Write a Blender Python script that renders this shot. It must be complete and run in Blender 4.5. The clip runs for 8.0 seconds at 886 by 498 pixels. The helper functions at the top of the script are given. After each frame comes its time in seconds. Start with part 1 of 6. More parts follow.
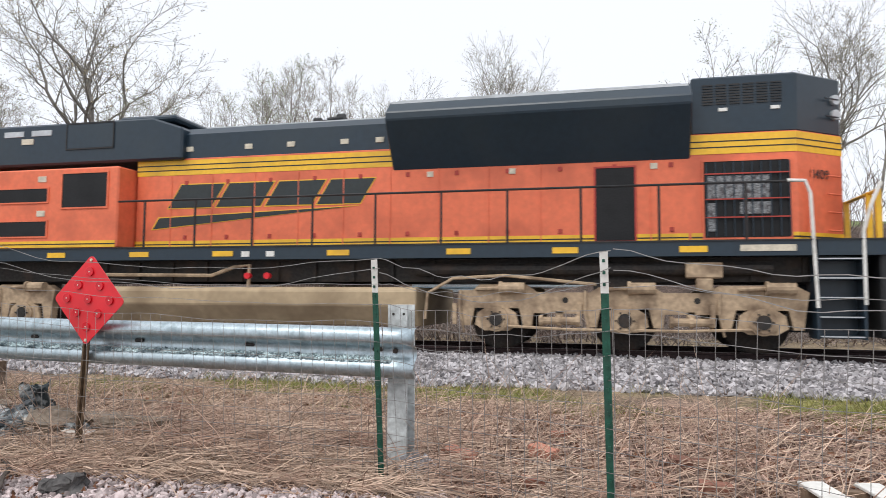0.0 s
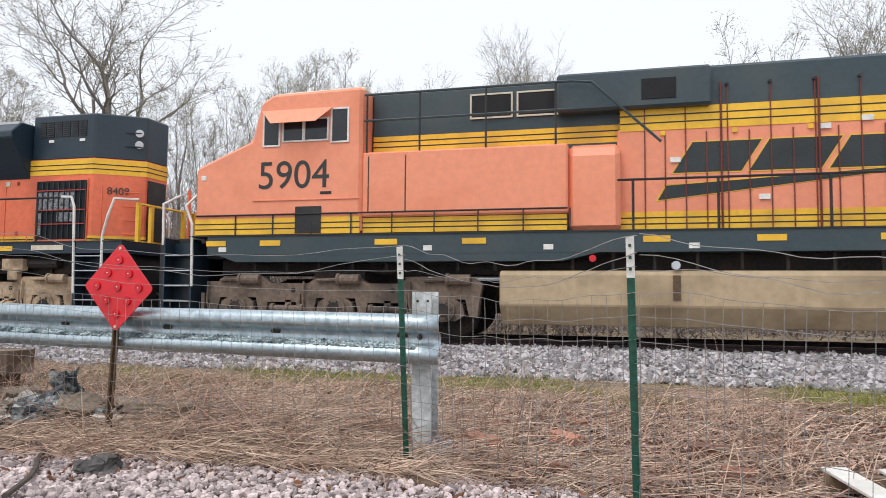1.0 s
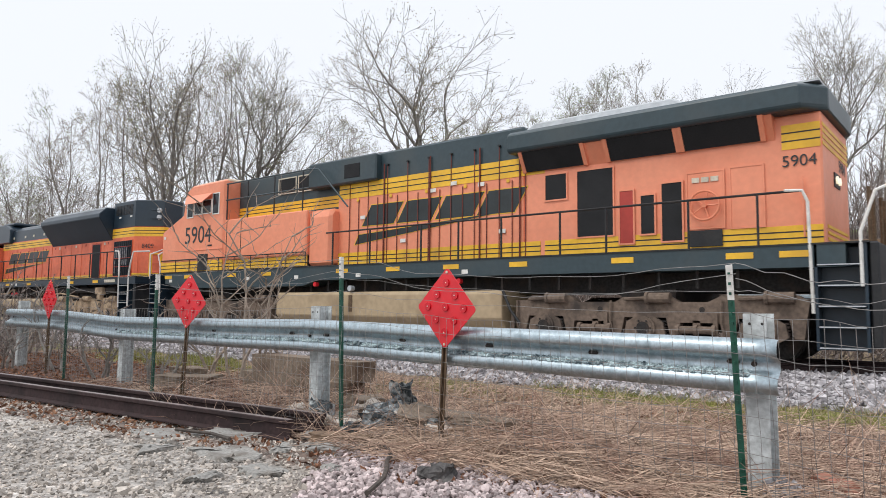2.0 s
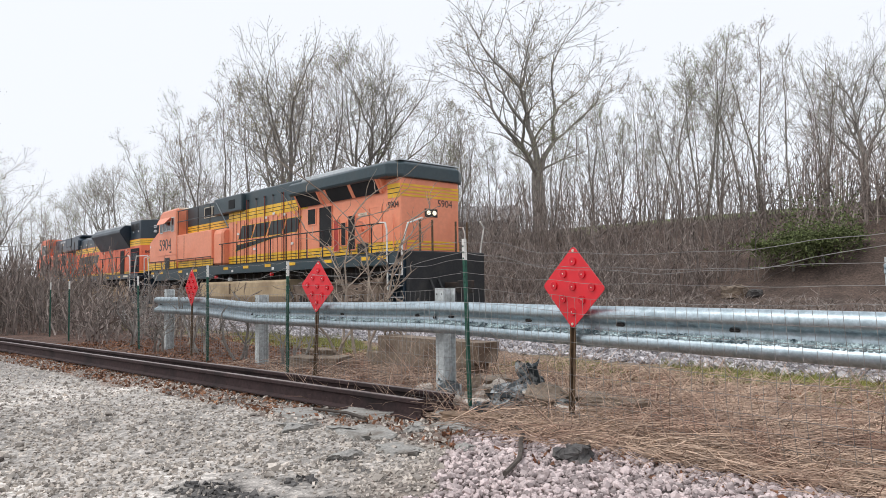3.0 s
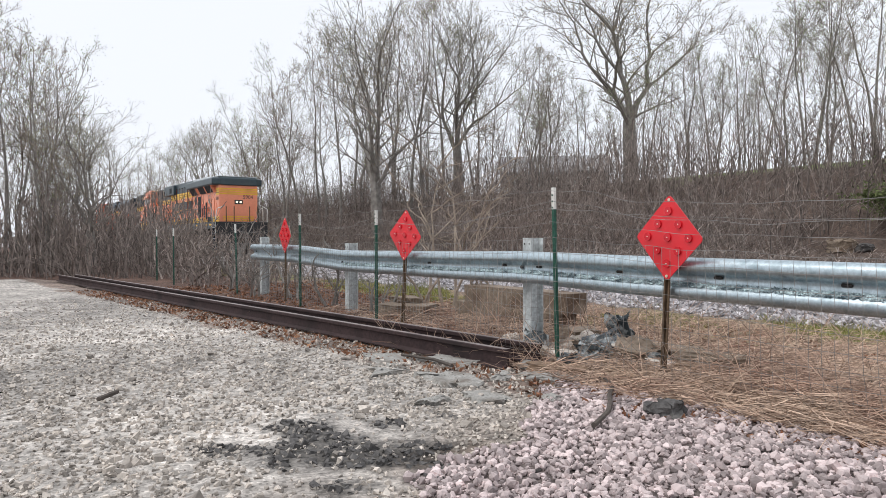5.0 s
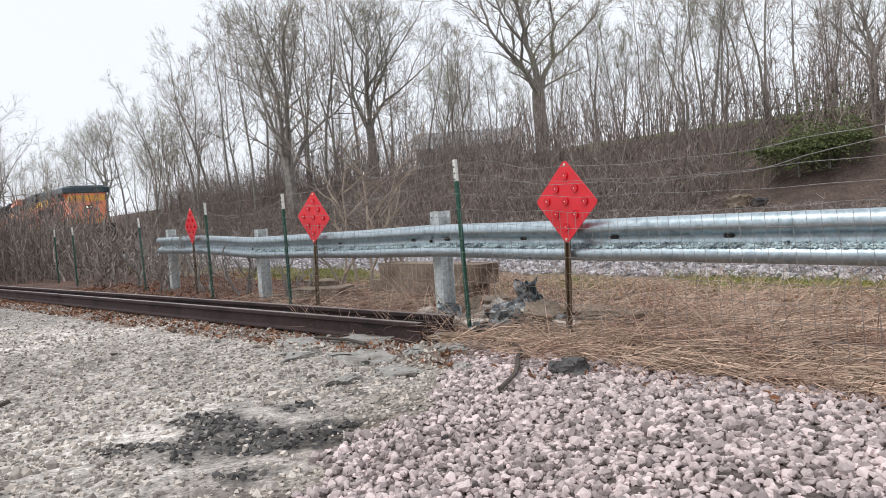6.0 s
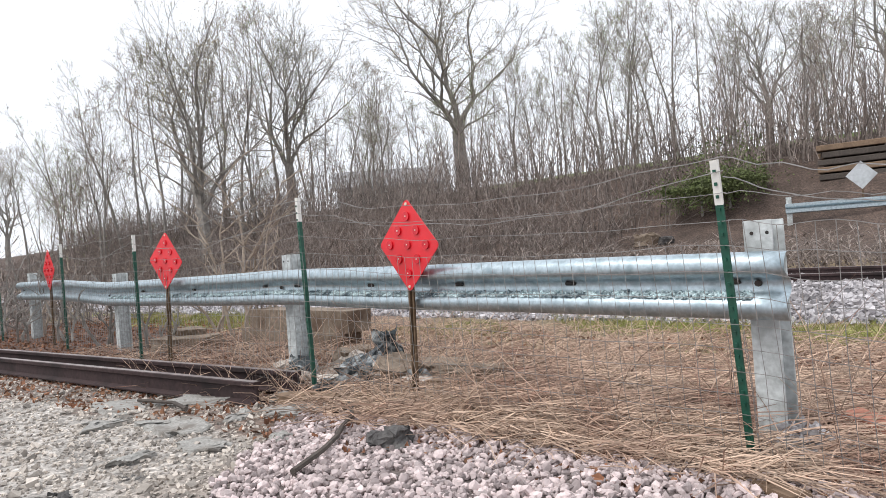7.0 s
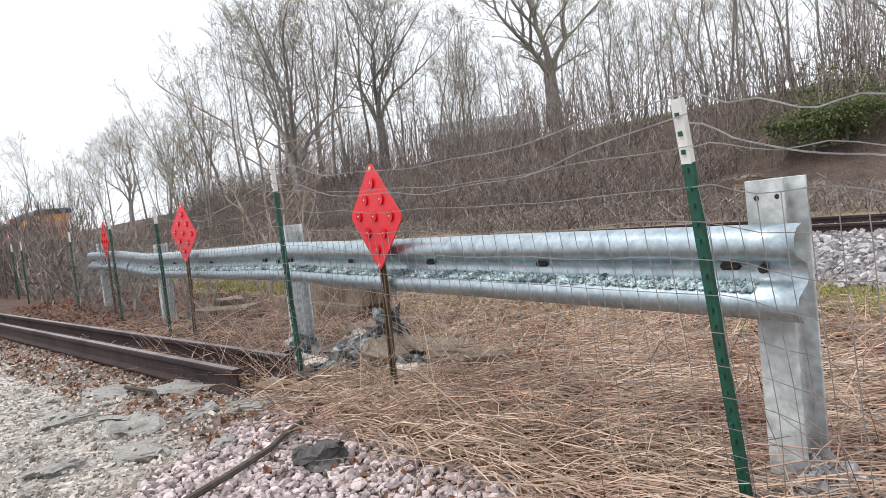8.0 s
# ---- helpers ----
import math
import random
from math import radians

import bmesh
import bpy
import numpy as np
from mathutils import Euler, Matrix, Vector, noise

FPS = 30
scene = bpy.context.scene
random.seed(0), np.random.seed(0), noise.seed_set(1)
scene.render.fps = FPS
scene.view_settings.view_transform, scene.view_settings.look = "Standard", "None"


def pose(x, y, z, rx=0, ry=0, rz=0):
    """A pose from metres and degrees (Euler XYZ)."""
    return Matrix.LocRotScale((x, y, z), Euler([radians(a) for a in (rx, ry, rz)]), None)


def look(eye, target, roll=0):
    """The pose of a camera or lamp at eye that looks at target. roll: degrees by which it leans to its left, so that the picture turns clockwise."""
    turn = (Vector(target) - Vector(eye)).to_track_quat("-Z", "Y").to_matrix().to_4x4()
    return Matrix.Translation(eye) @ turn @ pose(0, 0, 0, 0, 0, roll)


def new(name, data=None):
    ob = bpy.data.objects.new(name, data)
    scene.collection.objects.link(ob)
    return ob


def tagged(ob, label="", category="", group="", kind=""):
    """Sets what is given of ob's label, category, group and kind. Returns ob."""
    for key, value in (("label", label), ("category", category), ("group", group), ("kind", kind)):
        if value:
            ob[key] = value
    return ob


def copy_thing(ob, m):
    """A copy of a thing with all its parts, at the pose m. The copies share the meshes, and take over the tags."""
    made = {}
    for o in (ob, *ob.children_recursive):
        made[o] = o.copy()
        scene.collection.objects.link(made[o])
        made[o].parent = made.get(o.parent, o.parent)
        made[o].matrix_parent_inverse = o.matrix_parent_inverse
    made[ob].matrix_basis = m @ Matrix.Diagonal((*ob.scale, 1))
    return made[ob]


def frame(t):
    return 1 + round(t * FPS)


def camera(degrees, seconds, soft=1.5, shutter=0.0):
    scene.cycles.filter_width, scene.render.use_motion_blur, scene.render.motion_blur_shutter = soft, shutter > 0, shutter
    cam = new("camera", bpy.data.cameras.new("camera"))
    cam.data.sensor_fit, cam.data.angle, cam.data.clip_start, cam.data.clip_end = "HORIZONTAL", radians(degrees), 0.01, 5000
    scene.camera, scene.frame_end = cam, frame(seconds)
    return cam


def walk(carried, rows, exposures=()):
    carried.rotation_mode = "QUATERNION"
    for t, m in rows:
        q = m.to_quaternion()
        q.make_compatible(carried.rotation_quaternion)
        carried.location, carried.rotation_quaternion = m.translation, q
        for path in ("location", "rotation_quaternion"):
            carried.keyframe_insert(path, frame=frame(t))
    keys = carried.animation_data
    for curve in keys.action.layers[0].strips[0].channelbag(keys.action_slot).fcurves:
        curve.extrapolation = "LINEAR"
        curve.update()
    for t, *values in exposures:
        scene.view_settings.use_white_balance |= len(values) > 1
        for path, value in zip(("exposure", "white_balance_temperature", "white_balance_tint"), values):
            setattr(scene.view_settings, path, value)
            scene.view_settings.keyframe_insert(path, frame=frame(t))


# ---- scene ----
cam = camera(65.3, 8.0, soft=0.65, shutter=0.06)
PATH = [
    (0, (1.331, -0.47, 1.074), (0.856, 1.468, 1.219), 0.4),
    (0.2, (1.299, -0.549, 1.062), (0.983, 1.421, 1.196), 0.4),
    (0.5, (1.345, -0.507, 1.037), (1.136, 1.478, 1.165), 0.3),
    (0.7, (1.337, -0.514, 1.043), (1.049, 1.462, 1.147), 0.4),
    (1, (1.279, -0.53, 1.024), (0.766, 1.399, 1.154), 0.5),
    (1.5, (1.211, -0.524, 1.04), (0.294, 1.246, 1.202), 1.1),
    (2, (1.135, -0.557, 1.047), (-0.118, 0.993, 1.219), 0.6),
    (3.5, (1.007, -0.617, 1.061), (-0.536, 0.652, 1.14), -1.1),
    (4, (0.984, -0.601, 1.054), (-0.629, 0.582, 1.092), -1.0),
    (5.5, (0.979, -0.568, 1.034), (-0.659, 0.578, 0.988), -0.3),
    (6, (1.06, -0.472, 1.016), (-0.445, 0.841, 0.919), -4.0),
    (6.2, (1.083, -0.382, 1.017), (-0.371, 0.98, 0.835), -4.1),
    (6.5, (1.083, -0.166, 0.955), (-0.334, 1.236, 0.794), -6.6),
    (6.8, (1.078, 0.181, 1.019), (-0.301, 1.626, 0.914), -6.5),
    (7, (1.114, 0.407, 1.012), (-0.247, 1.873, 1.011), -4.2),
    (7.2, (1.137, 0.619, 1.018), (-0.333, 1.975, 0.979), -1.4),
    (7.5, (1.17, 0.924, 1.028), (-0.45, 2.085, 0.868), -4.3),
    (7.7, (1.172, 1.142, 0.985), (-0.395, 2.384, 0.928), -2.5),
    (8, (1.128, 1.515, 1.063), (-0.441, 2.749, 0.944), -6.4),
]
walk(cam, [(t, look(eye, target, roll)) for t, eye, target, roll in PATH], [(0.0, 0.08), (1.5, 0.03), (2.0, 0.0), (5.5, 0.0), (6.2, 0.04), (7.0, 0.26), (8.0, 0.26)])

# ---- world and light: bright overcast ----
world = bpy.data.worlds.new("overcast")
scene.world = world
world.use_nodes = True
wn, wl = world.node_tree.nodes, world.node_tree.links
wn.clear()
sky = wn.new("ShaderNodeTexSky")
sky.sky_type, sky.sun_disc = "NISHITA", False
sky.sun_elevation, sky.sun_rotation = radians(50), radians(200)
sky.air_density, sky.dust_density, sky.ozone_density = 1.0, 4.0, 1.0
grey = wn.new("ShaderNodeMix")
grey.data_type = "RGBA"
grey.inputs[0].default_value = 0.9
grey.inputs[7].default_value = (10.4, 10.75, 11.5, 1)
bg = wn.new("ShaderNodeBackground")
bg.inputs[1].default_value = 0.097
wout = wn.new("ShaderNodeOutputWorld")
wl.new(sky.outputs[0], grey.inputs[6])
wl.new(grey.outputs[2], bg.inputs[0])
wl.new(bg.outputs[0], wout.inputs[0])
sun_data = bpy.data.lights.new("sun", "SUN")
sun_data.energy, sun_data.angle, sun_data.color = 1.5, radians(30), (1.0, 0.97, 0.93)
sun = new("sun", sun_data)
sun.matrix_basis = look((0, 0, 30), (8, 17, 0))

# ---- materials ----
def surface(name, base, rough=0.7, metal=0.0, var=0.25, grain=40.0, stain=1.5, bump=0.15, second=None, islands=False, objects=False, amount=0.5):
    """Base colour broken up by fine grain and broad stains, with matching relief."""
    m = bpy.data.materials.new(name)
    m.use_nodes = True
    n, k = m.node_tree.nodes, m.node_tree.links
    p = n["Principled BSDF"]
    p.inputs["Metallic"].default_value = metal
    co = n.new("ShaderNodeTexCoord")
    fine, broad = n.new("ShaderNodeTexNoise"), n.new("ShaderNodeTexNoise")
    fine.inputs["Scale"].default_value, fine.inputs["Detail"].default_value = grain, 6
    broad.inputs["Scale"].default_value, broad.inputs["Detail"].default_value = stain, 8
    k.new(co.outputs["Object"], fine.inputs["Vector"])
    k.new(co.outputs["Object"], broad.inputs["Vector"])
    ramp = n.new("ShaderNodeValToRGB")
    ramp.color_ramp.elements[0].position, ramp.color_ramp.elements[1].position = 0.3, 0.7
    ramp.color_ramp.elements[0].color = (*[c * (1 - var) for c in base], 1)
    ramp.color_ramp.elements[1].color = (*[min(1, c * (1 + var)) for c in base], 1)
    k.new(fine.outputs["Fac"], ramp.inputs["Fac"])
    mix = n.new("ShaderNodeMix")
    mix.data_type = "RGBA"
    k.new(ramp.outputs["Color"], mix.inputs[6])
    mix.inputs[7].default_value = (*(second or [c * 0.6 for c in base]), 1)
    lim = n.new("ShaderNodeMapRange")
    lim.inputs["From Min"].default_value, lim.inputs["From Max"].default_value = 0.48, 0.75
    lim.inputs["To Max"].default_value = amount * 1.6
    k.new(broad.outputs["Fac"], lim.inputs["Value"])
    k.new(lim.outputs["Result"], mix.inputs[0])
    colour = mix.outputs[2]
    if islands or objects:
        src = n.new("ShaderNodeNewGeometry") if islands else n.new("ShaderNodeObjectInfo")
        tone = n.new("ShaderNodeMapRange")
        tone.inputs["To Min"].default_value, tone.inputs["To Max"].default_value = 0.42, 1.45
        k.new(src.outputs["Random Per Island" if islands else "Random"], tone.inputs["Value"])
        mul = n.new("ShaderNodeMix")
        mul.data_type, mul.blend_type = "RGBA", "MULTIPLY"
        mul.inputs[0].default_value = 1.0
        k.new(colour, mul.inputs[6])
        k.new(tone.outputs["Result"], mul.inputs[7])
        colour = mul.outputs[2]
    k.new(colour, p.inputs["Base Color"])
    rr = n.new("ShaderNodeMapRange")
    rr.inputs["To Min"].default_value, rr.inputs["To Max"].default_value = max(0.05, rough - 0.12), min(1, rough + 0.12)
    k.new(broad.outputs["Fac"], rr.inputs["Value"])
    k.new(rr.outputs["Result"], p.inputs["Roughness"])
    if bump:
        b = n.new("ShaderNodeBump")
        b.inputs["Strength"].default_value, b.inputs["Distance"].default_value = bump, 0.01
        k.new(fine.outputs["Fac"], b.inputs["Height"])
        k.new(b.outputs["Normal"], p.inputs["Normal"])
    return m


M_ORANGE = surface("orange_paint", (0.86, 0.31, 0.18), 0.45, 0, 0.05, 9, 0.9, 0.03, (0.74, 0.23, 0.12), amount=0.5)
M_ORANGE_OLD = surface("faded_orange_paint", (0.80, 0.18, 0.085), 0.5, 0, 0.08, 9, 1.1, 0.03, (0.52, 0.11, 0.055), amount=0.6)
M_RED = surface("red_brown_paint", (0.45, 0.05, 0.035), 0.5, 0, 0.08, 9, 1.0, 0.03)
M_GREEN = surface("dark_green_paint", (0.034, 0.058, 0.069), 0.4, 0, 0.12, 10, 0.8, 0.03, (0.065, 0.078, 0.08), amount=0.5)
M_NAVY = surface("dark_blue_green_paint", (0.015, 0.031, 0.048), 0.35, 0, 0.12, 10, 0.8, 0.03, (0.03, 0.045, 0.055), amount=0.4)
M_DARKTIMBER = surface("dark_timber", (0.085, 0.07, 0.06), 0.9, 0, 0.3, 18, 3, 0.3)
M_SEAM = surface("dark_red_seam", (0.16, 0.03, 0.02), 0.6, 0, 0.2, 20, 2, 0)
M_YELLOW = surface("yellow_paint", (0.88, 0.51, 0.035), 0.45, 0, 0.08, 12, 1.5, 0.03, (0.5, 0.27, 0.04), amount=0.5)
M_BLACK = surface("black_paint", (0.014, 0.015, 0.017), 0.55, 0, 0.3, 20, 2, 0.05, (0.05, 0.045, 0.04))
M_LOGO = surface("logo_dark_paint", (0.022, 0.03, 0.032), 0.45, 0, 0.15, 20, 2, 0.02)
M_GRILLE = surface("grille_mesh", (0.012, 0.013, 0.015), 0.7, 0.2, 0.4, 60, 2, 0.2)
M_TAN = surface("tan_dust_paint", (0.44, 0.325, 0.215), 0.8, 0, 0.25, 14, 2.2, 0.1, (0.15, 0.10, 0.065), amount=0.8)
# mottled grey that imitates daylight and trees seen through the open radiator grille
M_SEE_THROUGH = surface("see_through_grey", (0.24, 0.25, 0.26), 0.7, 0.2, 0.9, 45, 12, 0.2, (0.06, 0.05, 0.055), amount=0.9)
M_TANK = surface("tan_tank_paint", (0.46, 0.35, 0.22), 0.65, 0, 0.1, 8, 0.8, 0.05, (0.24, 0.17, 0.10), amount=0.7)
M_TRUCK = surface("brown_dust_steel", (0.17, 0.125, 0.095), 0.85, 0, 0.3, 14, 1.6, 0.15, (0.05, 0.04, 0.035), amount=0.8)
M_IRON = surface("dark_iron", (0.035, 0.032, 0.03), 0.7, 0.4, 0.4, 20, 3, 0.15, (0.09, 0.06, 0.045))
M_WHITE = surface("white_paint", (0.78, 0.77, 0.73), 0.5, 0, 0.08, 20, 4, 0.05, (0.5, 0.48, 0.43))
M_CREAM = surface("pale_reflective_label", (0.66, 0.60, 0.48), 0.5, 0, 0.1, 30, 6, 0.02)
# cab orange made pale: the sky's light on the roof is in the colour
M_ROOF = surface("skylit_orange_paint", (0.86, 0.72, 0.55), 0.5, 0, 0.06, 12, 2, 0.03)
M_SILVER = surface("silver_roof_panel", (0.55, 0.58, 0.6), 0.4, 0.3, 0.1, 12, 2, 0.03)
M_GLASS = surface("dark_window_glass", (0.02, 0.025, 0.03), 0.08, 0, 0.2, 4, 2, 0)
M_LAMP = bpy.data.materials.new("lamp_glow")
M_LAMP.use_nodes = True
M_LAMP.node_tree.nodes["Principled BSDF"].inputs["Emission Color"].default_value = (1, 0.85, 0.55, 1)
M_LAMP.node_tree.nodes["Principled BSDF"].inputs["Emission Strength"].default_value = 0.9
M_GALV = surface("galvanised_steel", (0.47, 0.55, 0.59), 0.40, 0.85, 0.15, 60, 14, 0.06, (0.27, 0.34, 0.375), amount=0.6)
M_GRIT = surface("weathered_zinc_flakes", (0.55, 0.66, 0.70), 0.7, 0.2, 0.5, 70, 9, 0.4, (0.09, 0.13, 0.15), amount=1.0)
M_WOODPOST = surface("weathered_grey_post", (0.52, 0.55, 0.55), 0.8, 0, 0.3, 25, 4, 0.4, (0.26, 0.27, 0.26), amount=0.7)
M_TPOST = surface("green_enamel", (0.012, 0.085, 0.055), 0.5, 0, 0.25, 30, 6, 0.05, (0.03, 0.05, 0.04))
M_SIGN = surface("red_reflective_sheet", (0.72, 0.018, 0.03), 0.35, 0, 0.06, 12, 3, 0.02, (0.50, 0.015, 0.02))
M_REFLECTOR = surface("red_reflector", (0.62, 0.008, 0.02), 0.15, 0, 0.1, 30, 6, 0)
M_RUST = surface("rusty_post", (0.13, 0.085, 0.05), 0.85, 0.2, 0.3, 30, 6, 0.2)
M_RAIL = surface("rusted_rail", (0.05, 0.03, 0.03), 0.75, 0.3, 0.35, 25, 2.5, 0.2, (0.025, 0.018, 0.018), amount=0.7)
M_RAILTOP = surface("worn_rail_head", (0.30, 0.26, 0.25), 0.5, 0.4, 0.2, 25, 2.5, 0.1, (0.12, 0.09, 0.09))
M_WIRE = surface("fence_wire", (0.30, 0.29, 0.28), 0.5, 0.5, 0.3, 30, 6, 0)
M_CONC = surface("old_concrete", (0.235, 0.185, 0.14), 0.9, 0, 0.3, 25, 3, 0.5, (0.12, 0.08, 0.055), amount=0.9)
M_BRICK = surface("old_brick", (0.36, 0.16, 0.11), 0.9, 0, 0.25, 40, 8, 0.3, objects=True)
M_STONE = surface("pale_pink_gravel", (0.53, 0.445, 0.435), 0.85, 0, 0.12, 60, 8, 0.2, (0.42, 0.34, 0.33), islands=True)
M_FINE = surface("fine_grey_gravel", (0.49, 0.44, 0.39), 0.9, 0, 0.15, 60, 8, 0.2, (0.28, 0.25, 0.22), islands=True)
M_BALLAST = surface("grey_ballast", (0.42, 0.40, 0.41), 0.85, 0, 0.15, 60, 5, 0.2, (0.30, 0.27, 0.27), islands=True)
M_STRAW = surface("dry_straw", (0.50, 0.365, 0.275), 0.8, 0, 0.2, 20, 1.6, 0, (0.25, 0.125, 0.09), islands=True, amount=0.7)
M_GRASS = surface("spring_grass", (0.20, 0.21, 0.05), 0.8, 0, 0.2, 20, 3, 0, (0.30, 0.22, 0.08), islands=True)
M_CHIP = surface("wood_chips", (0.48, 0.34, 0.28), 0.9, 0, 0.25, 20, 3, 0, (0.20, 0.115, 0.085), islands=True)
M_LEAF = surface("dead_leaves", (0.22, 0.10, 0.055), 0.85, 0, 0.25, 20, 3, 0, (0.36, 0.22, 0.13), islands=True)
M_BARK = surface("grey_bark", (0.25, 0.232, 0.21), 0.9, 0, 0.3, 6, 0.5, 0.3, (0.12, 0.105, 0.095))
M_BARK2 = surface("brown_bark", (0.265, 0.222, 0.197), 0.9, 0, 0.3, 6, 0.5, 0.3, (0.13, 0.095, 0.083), islands=True)
M_PALEBARK = surface("pale_bare_bark", (0.33, 0.27, 0.215), 0.85, 0, 0.25, 14, 2, 0.2, (0.20, 0.15, 0.12))
M_BUD = surface("spring_buds", (0.36, 0.30, 0.19), 0.8, 0, 0.3, 3, 0.4, 0, (0.24, 0.28, 0.11), islands=True)
M_GREENBUD = surface("young_leaves", (0.27, 0.34, 0.13), 0.8, 0, 0.3, 3, 0.4, 0, (0.34, 0.31, 0.18), islands=True)
M_SHRUB = surface("evergreen_shrub", (0.13, 0.16, 0.06), 0.8, 0, 0.3, 3, 0.8, 0, (0.09, 0.11, 0.04), islands=True)
M_SLAB = surface("weathered_paving", (0.31, 0.30, 0.28), 0.9, 0, 0.3, 45, 7, 0.5, (0.17, 0.15, 0.13), amount=0.7)
M_TAR = surface("black_tarp", (0.03, 0.04, 0.045), 0.45, 0, 0.5, 30, 11, 0.4, (0.5, 0.53, 0.53), amount=0.9)
M_ASPH = surface("broken_asphalt", (0.085, 0.08, 0.078), 0.9, 0, 0.4, 50, 8, 0.5, (0.2, 0.19, 0.18))
M_TIMBER = surface("old_timber", (0.22, 0.15, 0.10), 0.9, 0, 0.25, 18, 3, 0.3)
M_SIDING = surface("pale_siding", (0.55, 0.54, 0.52), 0.8, 0, 0.08, 10, 1, 0.1)
M_SHINGLE = surface("grey_shingle", (0.36, 0.36, 0.37), 0.9, 0, 0.2, 14, 1, 0.2)

# ---- mesh helpers ----
def part(name, bm, material, parent=None, label=""):
    if isinstance(bm, tuple):
        near, far = (part(name, one, material, parent, label) for one in bm)
        return near
    me = bpy.data.meshes.new(name)
    bm.normal_update()
    bm.to_mesh(me)
    bm.free()
    me.materials.append(material)
    ob = new(name, me)
    ob.parent = parent
    if label:
        ob["label"] = label
    return ob


def soup(name, verts, faces, material, parent=None, label=""):
    me = bpy.data.meshes.new(name)
    me.from_pydata(np.asarray(verts).tolist(), [], np.asarray(faces).tolist())
    me.materials.append(material)
    ob = new(name, me)
    ob.parent = parent
    if label:
        ob["label"] = label
    return ob


def box(bm, x0, x1, y0, y1, z0, z1):
    v = [bm.verts.new(p) for p in ((x0, y0, z0), (x1, y0, z0), (x1, y1, z0), (x0, y1, z0), (x0, y0, z1), (x1, y0, z1), (x1, y1, z1), (x0, y1, z1))]
    for f in ((3, 2, 1, 0), (4, 5, 6, 7), (0, 1, 5, 4), (1, 2, 6, 5), (2, 3, 7, 6), (3, 0, 4, 7)):
        bm.faces.new([v[i] for i in f])
    return v


def extrude(bm, prof, a, b, axis):
    """A closed outline drawn from a to b along an axis ('x': outline in y, z; 'y': outline in x, z)."""
    at = (lambda p, c: (c, p[0], p[1])) if axis == "x" else (lambda p, c: (p[0], c, p[1]))
    va, vb = [bm.verts.new(at(p, a)) for p in prof], [bm.verts.new(at(p, b)) for p in prof]
    n = len(prof)
    for i in range(n):
        bm.faces.new((va[i], va[(i + 1) % n], vb[(i + 1) % n], vb[i]))
    bm.faces.new(va[::-1])
    bm.faces.new(vb)


def tube(bm, pts, r, n=6):
    """A round bar along a line of points."""
    pts = [Vector(p) for p in pts]
    rings = []
    for i, p in enumerate(pts):
        d = (pts[min(i + 1, len(pts) - 1)] - pts[max(i - 1, 0)]).normalized()
        u = d.orthogonal().normalized() if not rings else (last - d * last.dot(d)).normalized()
        last, w = u, d.cross(u)
        rings.append([bm.verts.new(p + (u * math.cos(a) + w * math.sin(a)) * r) for a in (2 * math.pi * j / n for j in range(n))])
    for a, b in zip(rings, rings[1:]):
        for j in range(n):
            bm.faces.new((a[j], a[(j + 1) % n], b[(j + 1) % n], b[j]))
    bm.faces.new(rings[0][::-1])
    bm.faces.new(rings[-1])


def soften(bm, w=0.02):
    bmesh.ops.recalc_face_normals(bm, faces=bm.faces)
    bmesh.ops.bevel(bm, geom=list(bm.edges), offset=w, segments=1, affect="EDGES", clamp_overlap=True)
    return bm


def made(fn, *a, **k):
    bm = bmesh.new()
    fn(bm, *a, **k)
    bmesh.ops.recalc_face_normals(bm, faces=bm.faces)
    return bm


def segments(p0, p1, r0, r1, k=3):
    """Many tapered rods at once: ends p0, p1 and radii r0, r1."""
    p0, p1, r0, r1 = (np.asarray(a, float) for a in (p0, p1, r0, r1))
    d = p1 - p0
    d /= np.linalg.norm(d, axis=1, keepdims=True) + 1e-9
    h = np.where(np.abs(d[:, 2:3]) < 0.9, [[0, 0, 1.0]], [[1.0, 0, 0]])
    u = np.cross(d, h)
    u /= np.linalg.norm(u, axis=1, keepdims=True) + 1e-9
    w = np.cross(d, u)
    rows = []
    for p, r in ((p0, r0), (p1, r1)):
        for j in range(k):
            a = 2 * math.pi * j / k
            rows.append(p + (u * math.cos(a) + w * math.sin(a)) * r[:, None])
    v = np.stack(rows, 1).reshape(-1, 3)
    base = np.arange(len(p0))[:, None] * 2 * k
    f = np.concatenate([base + np.array([[j, (j + 1) % k, k + (j + 1) % k, k + j]]) for j in range(k)], 1).reshape(-1, 4)
    return v, f


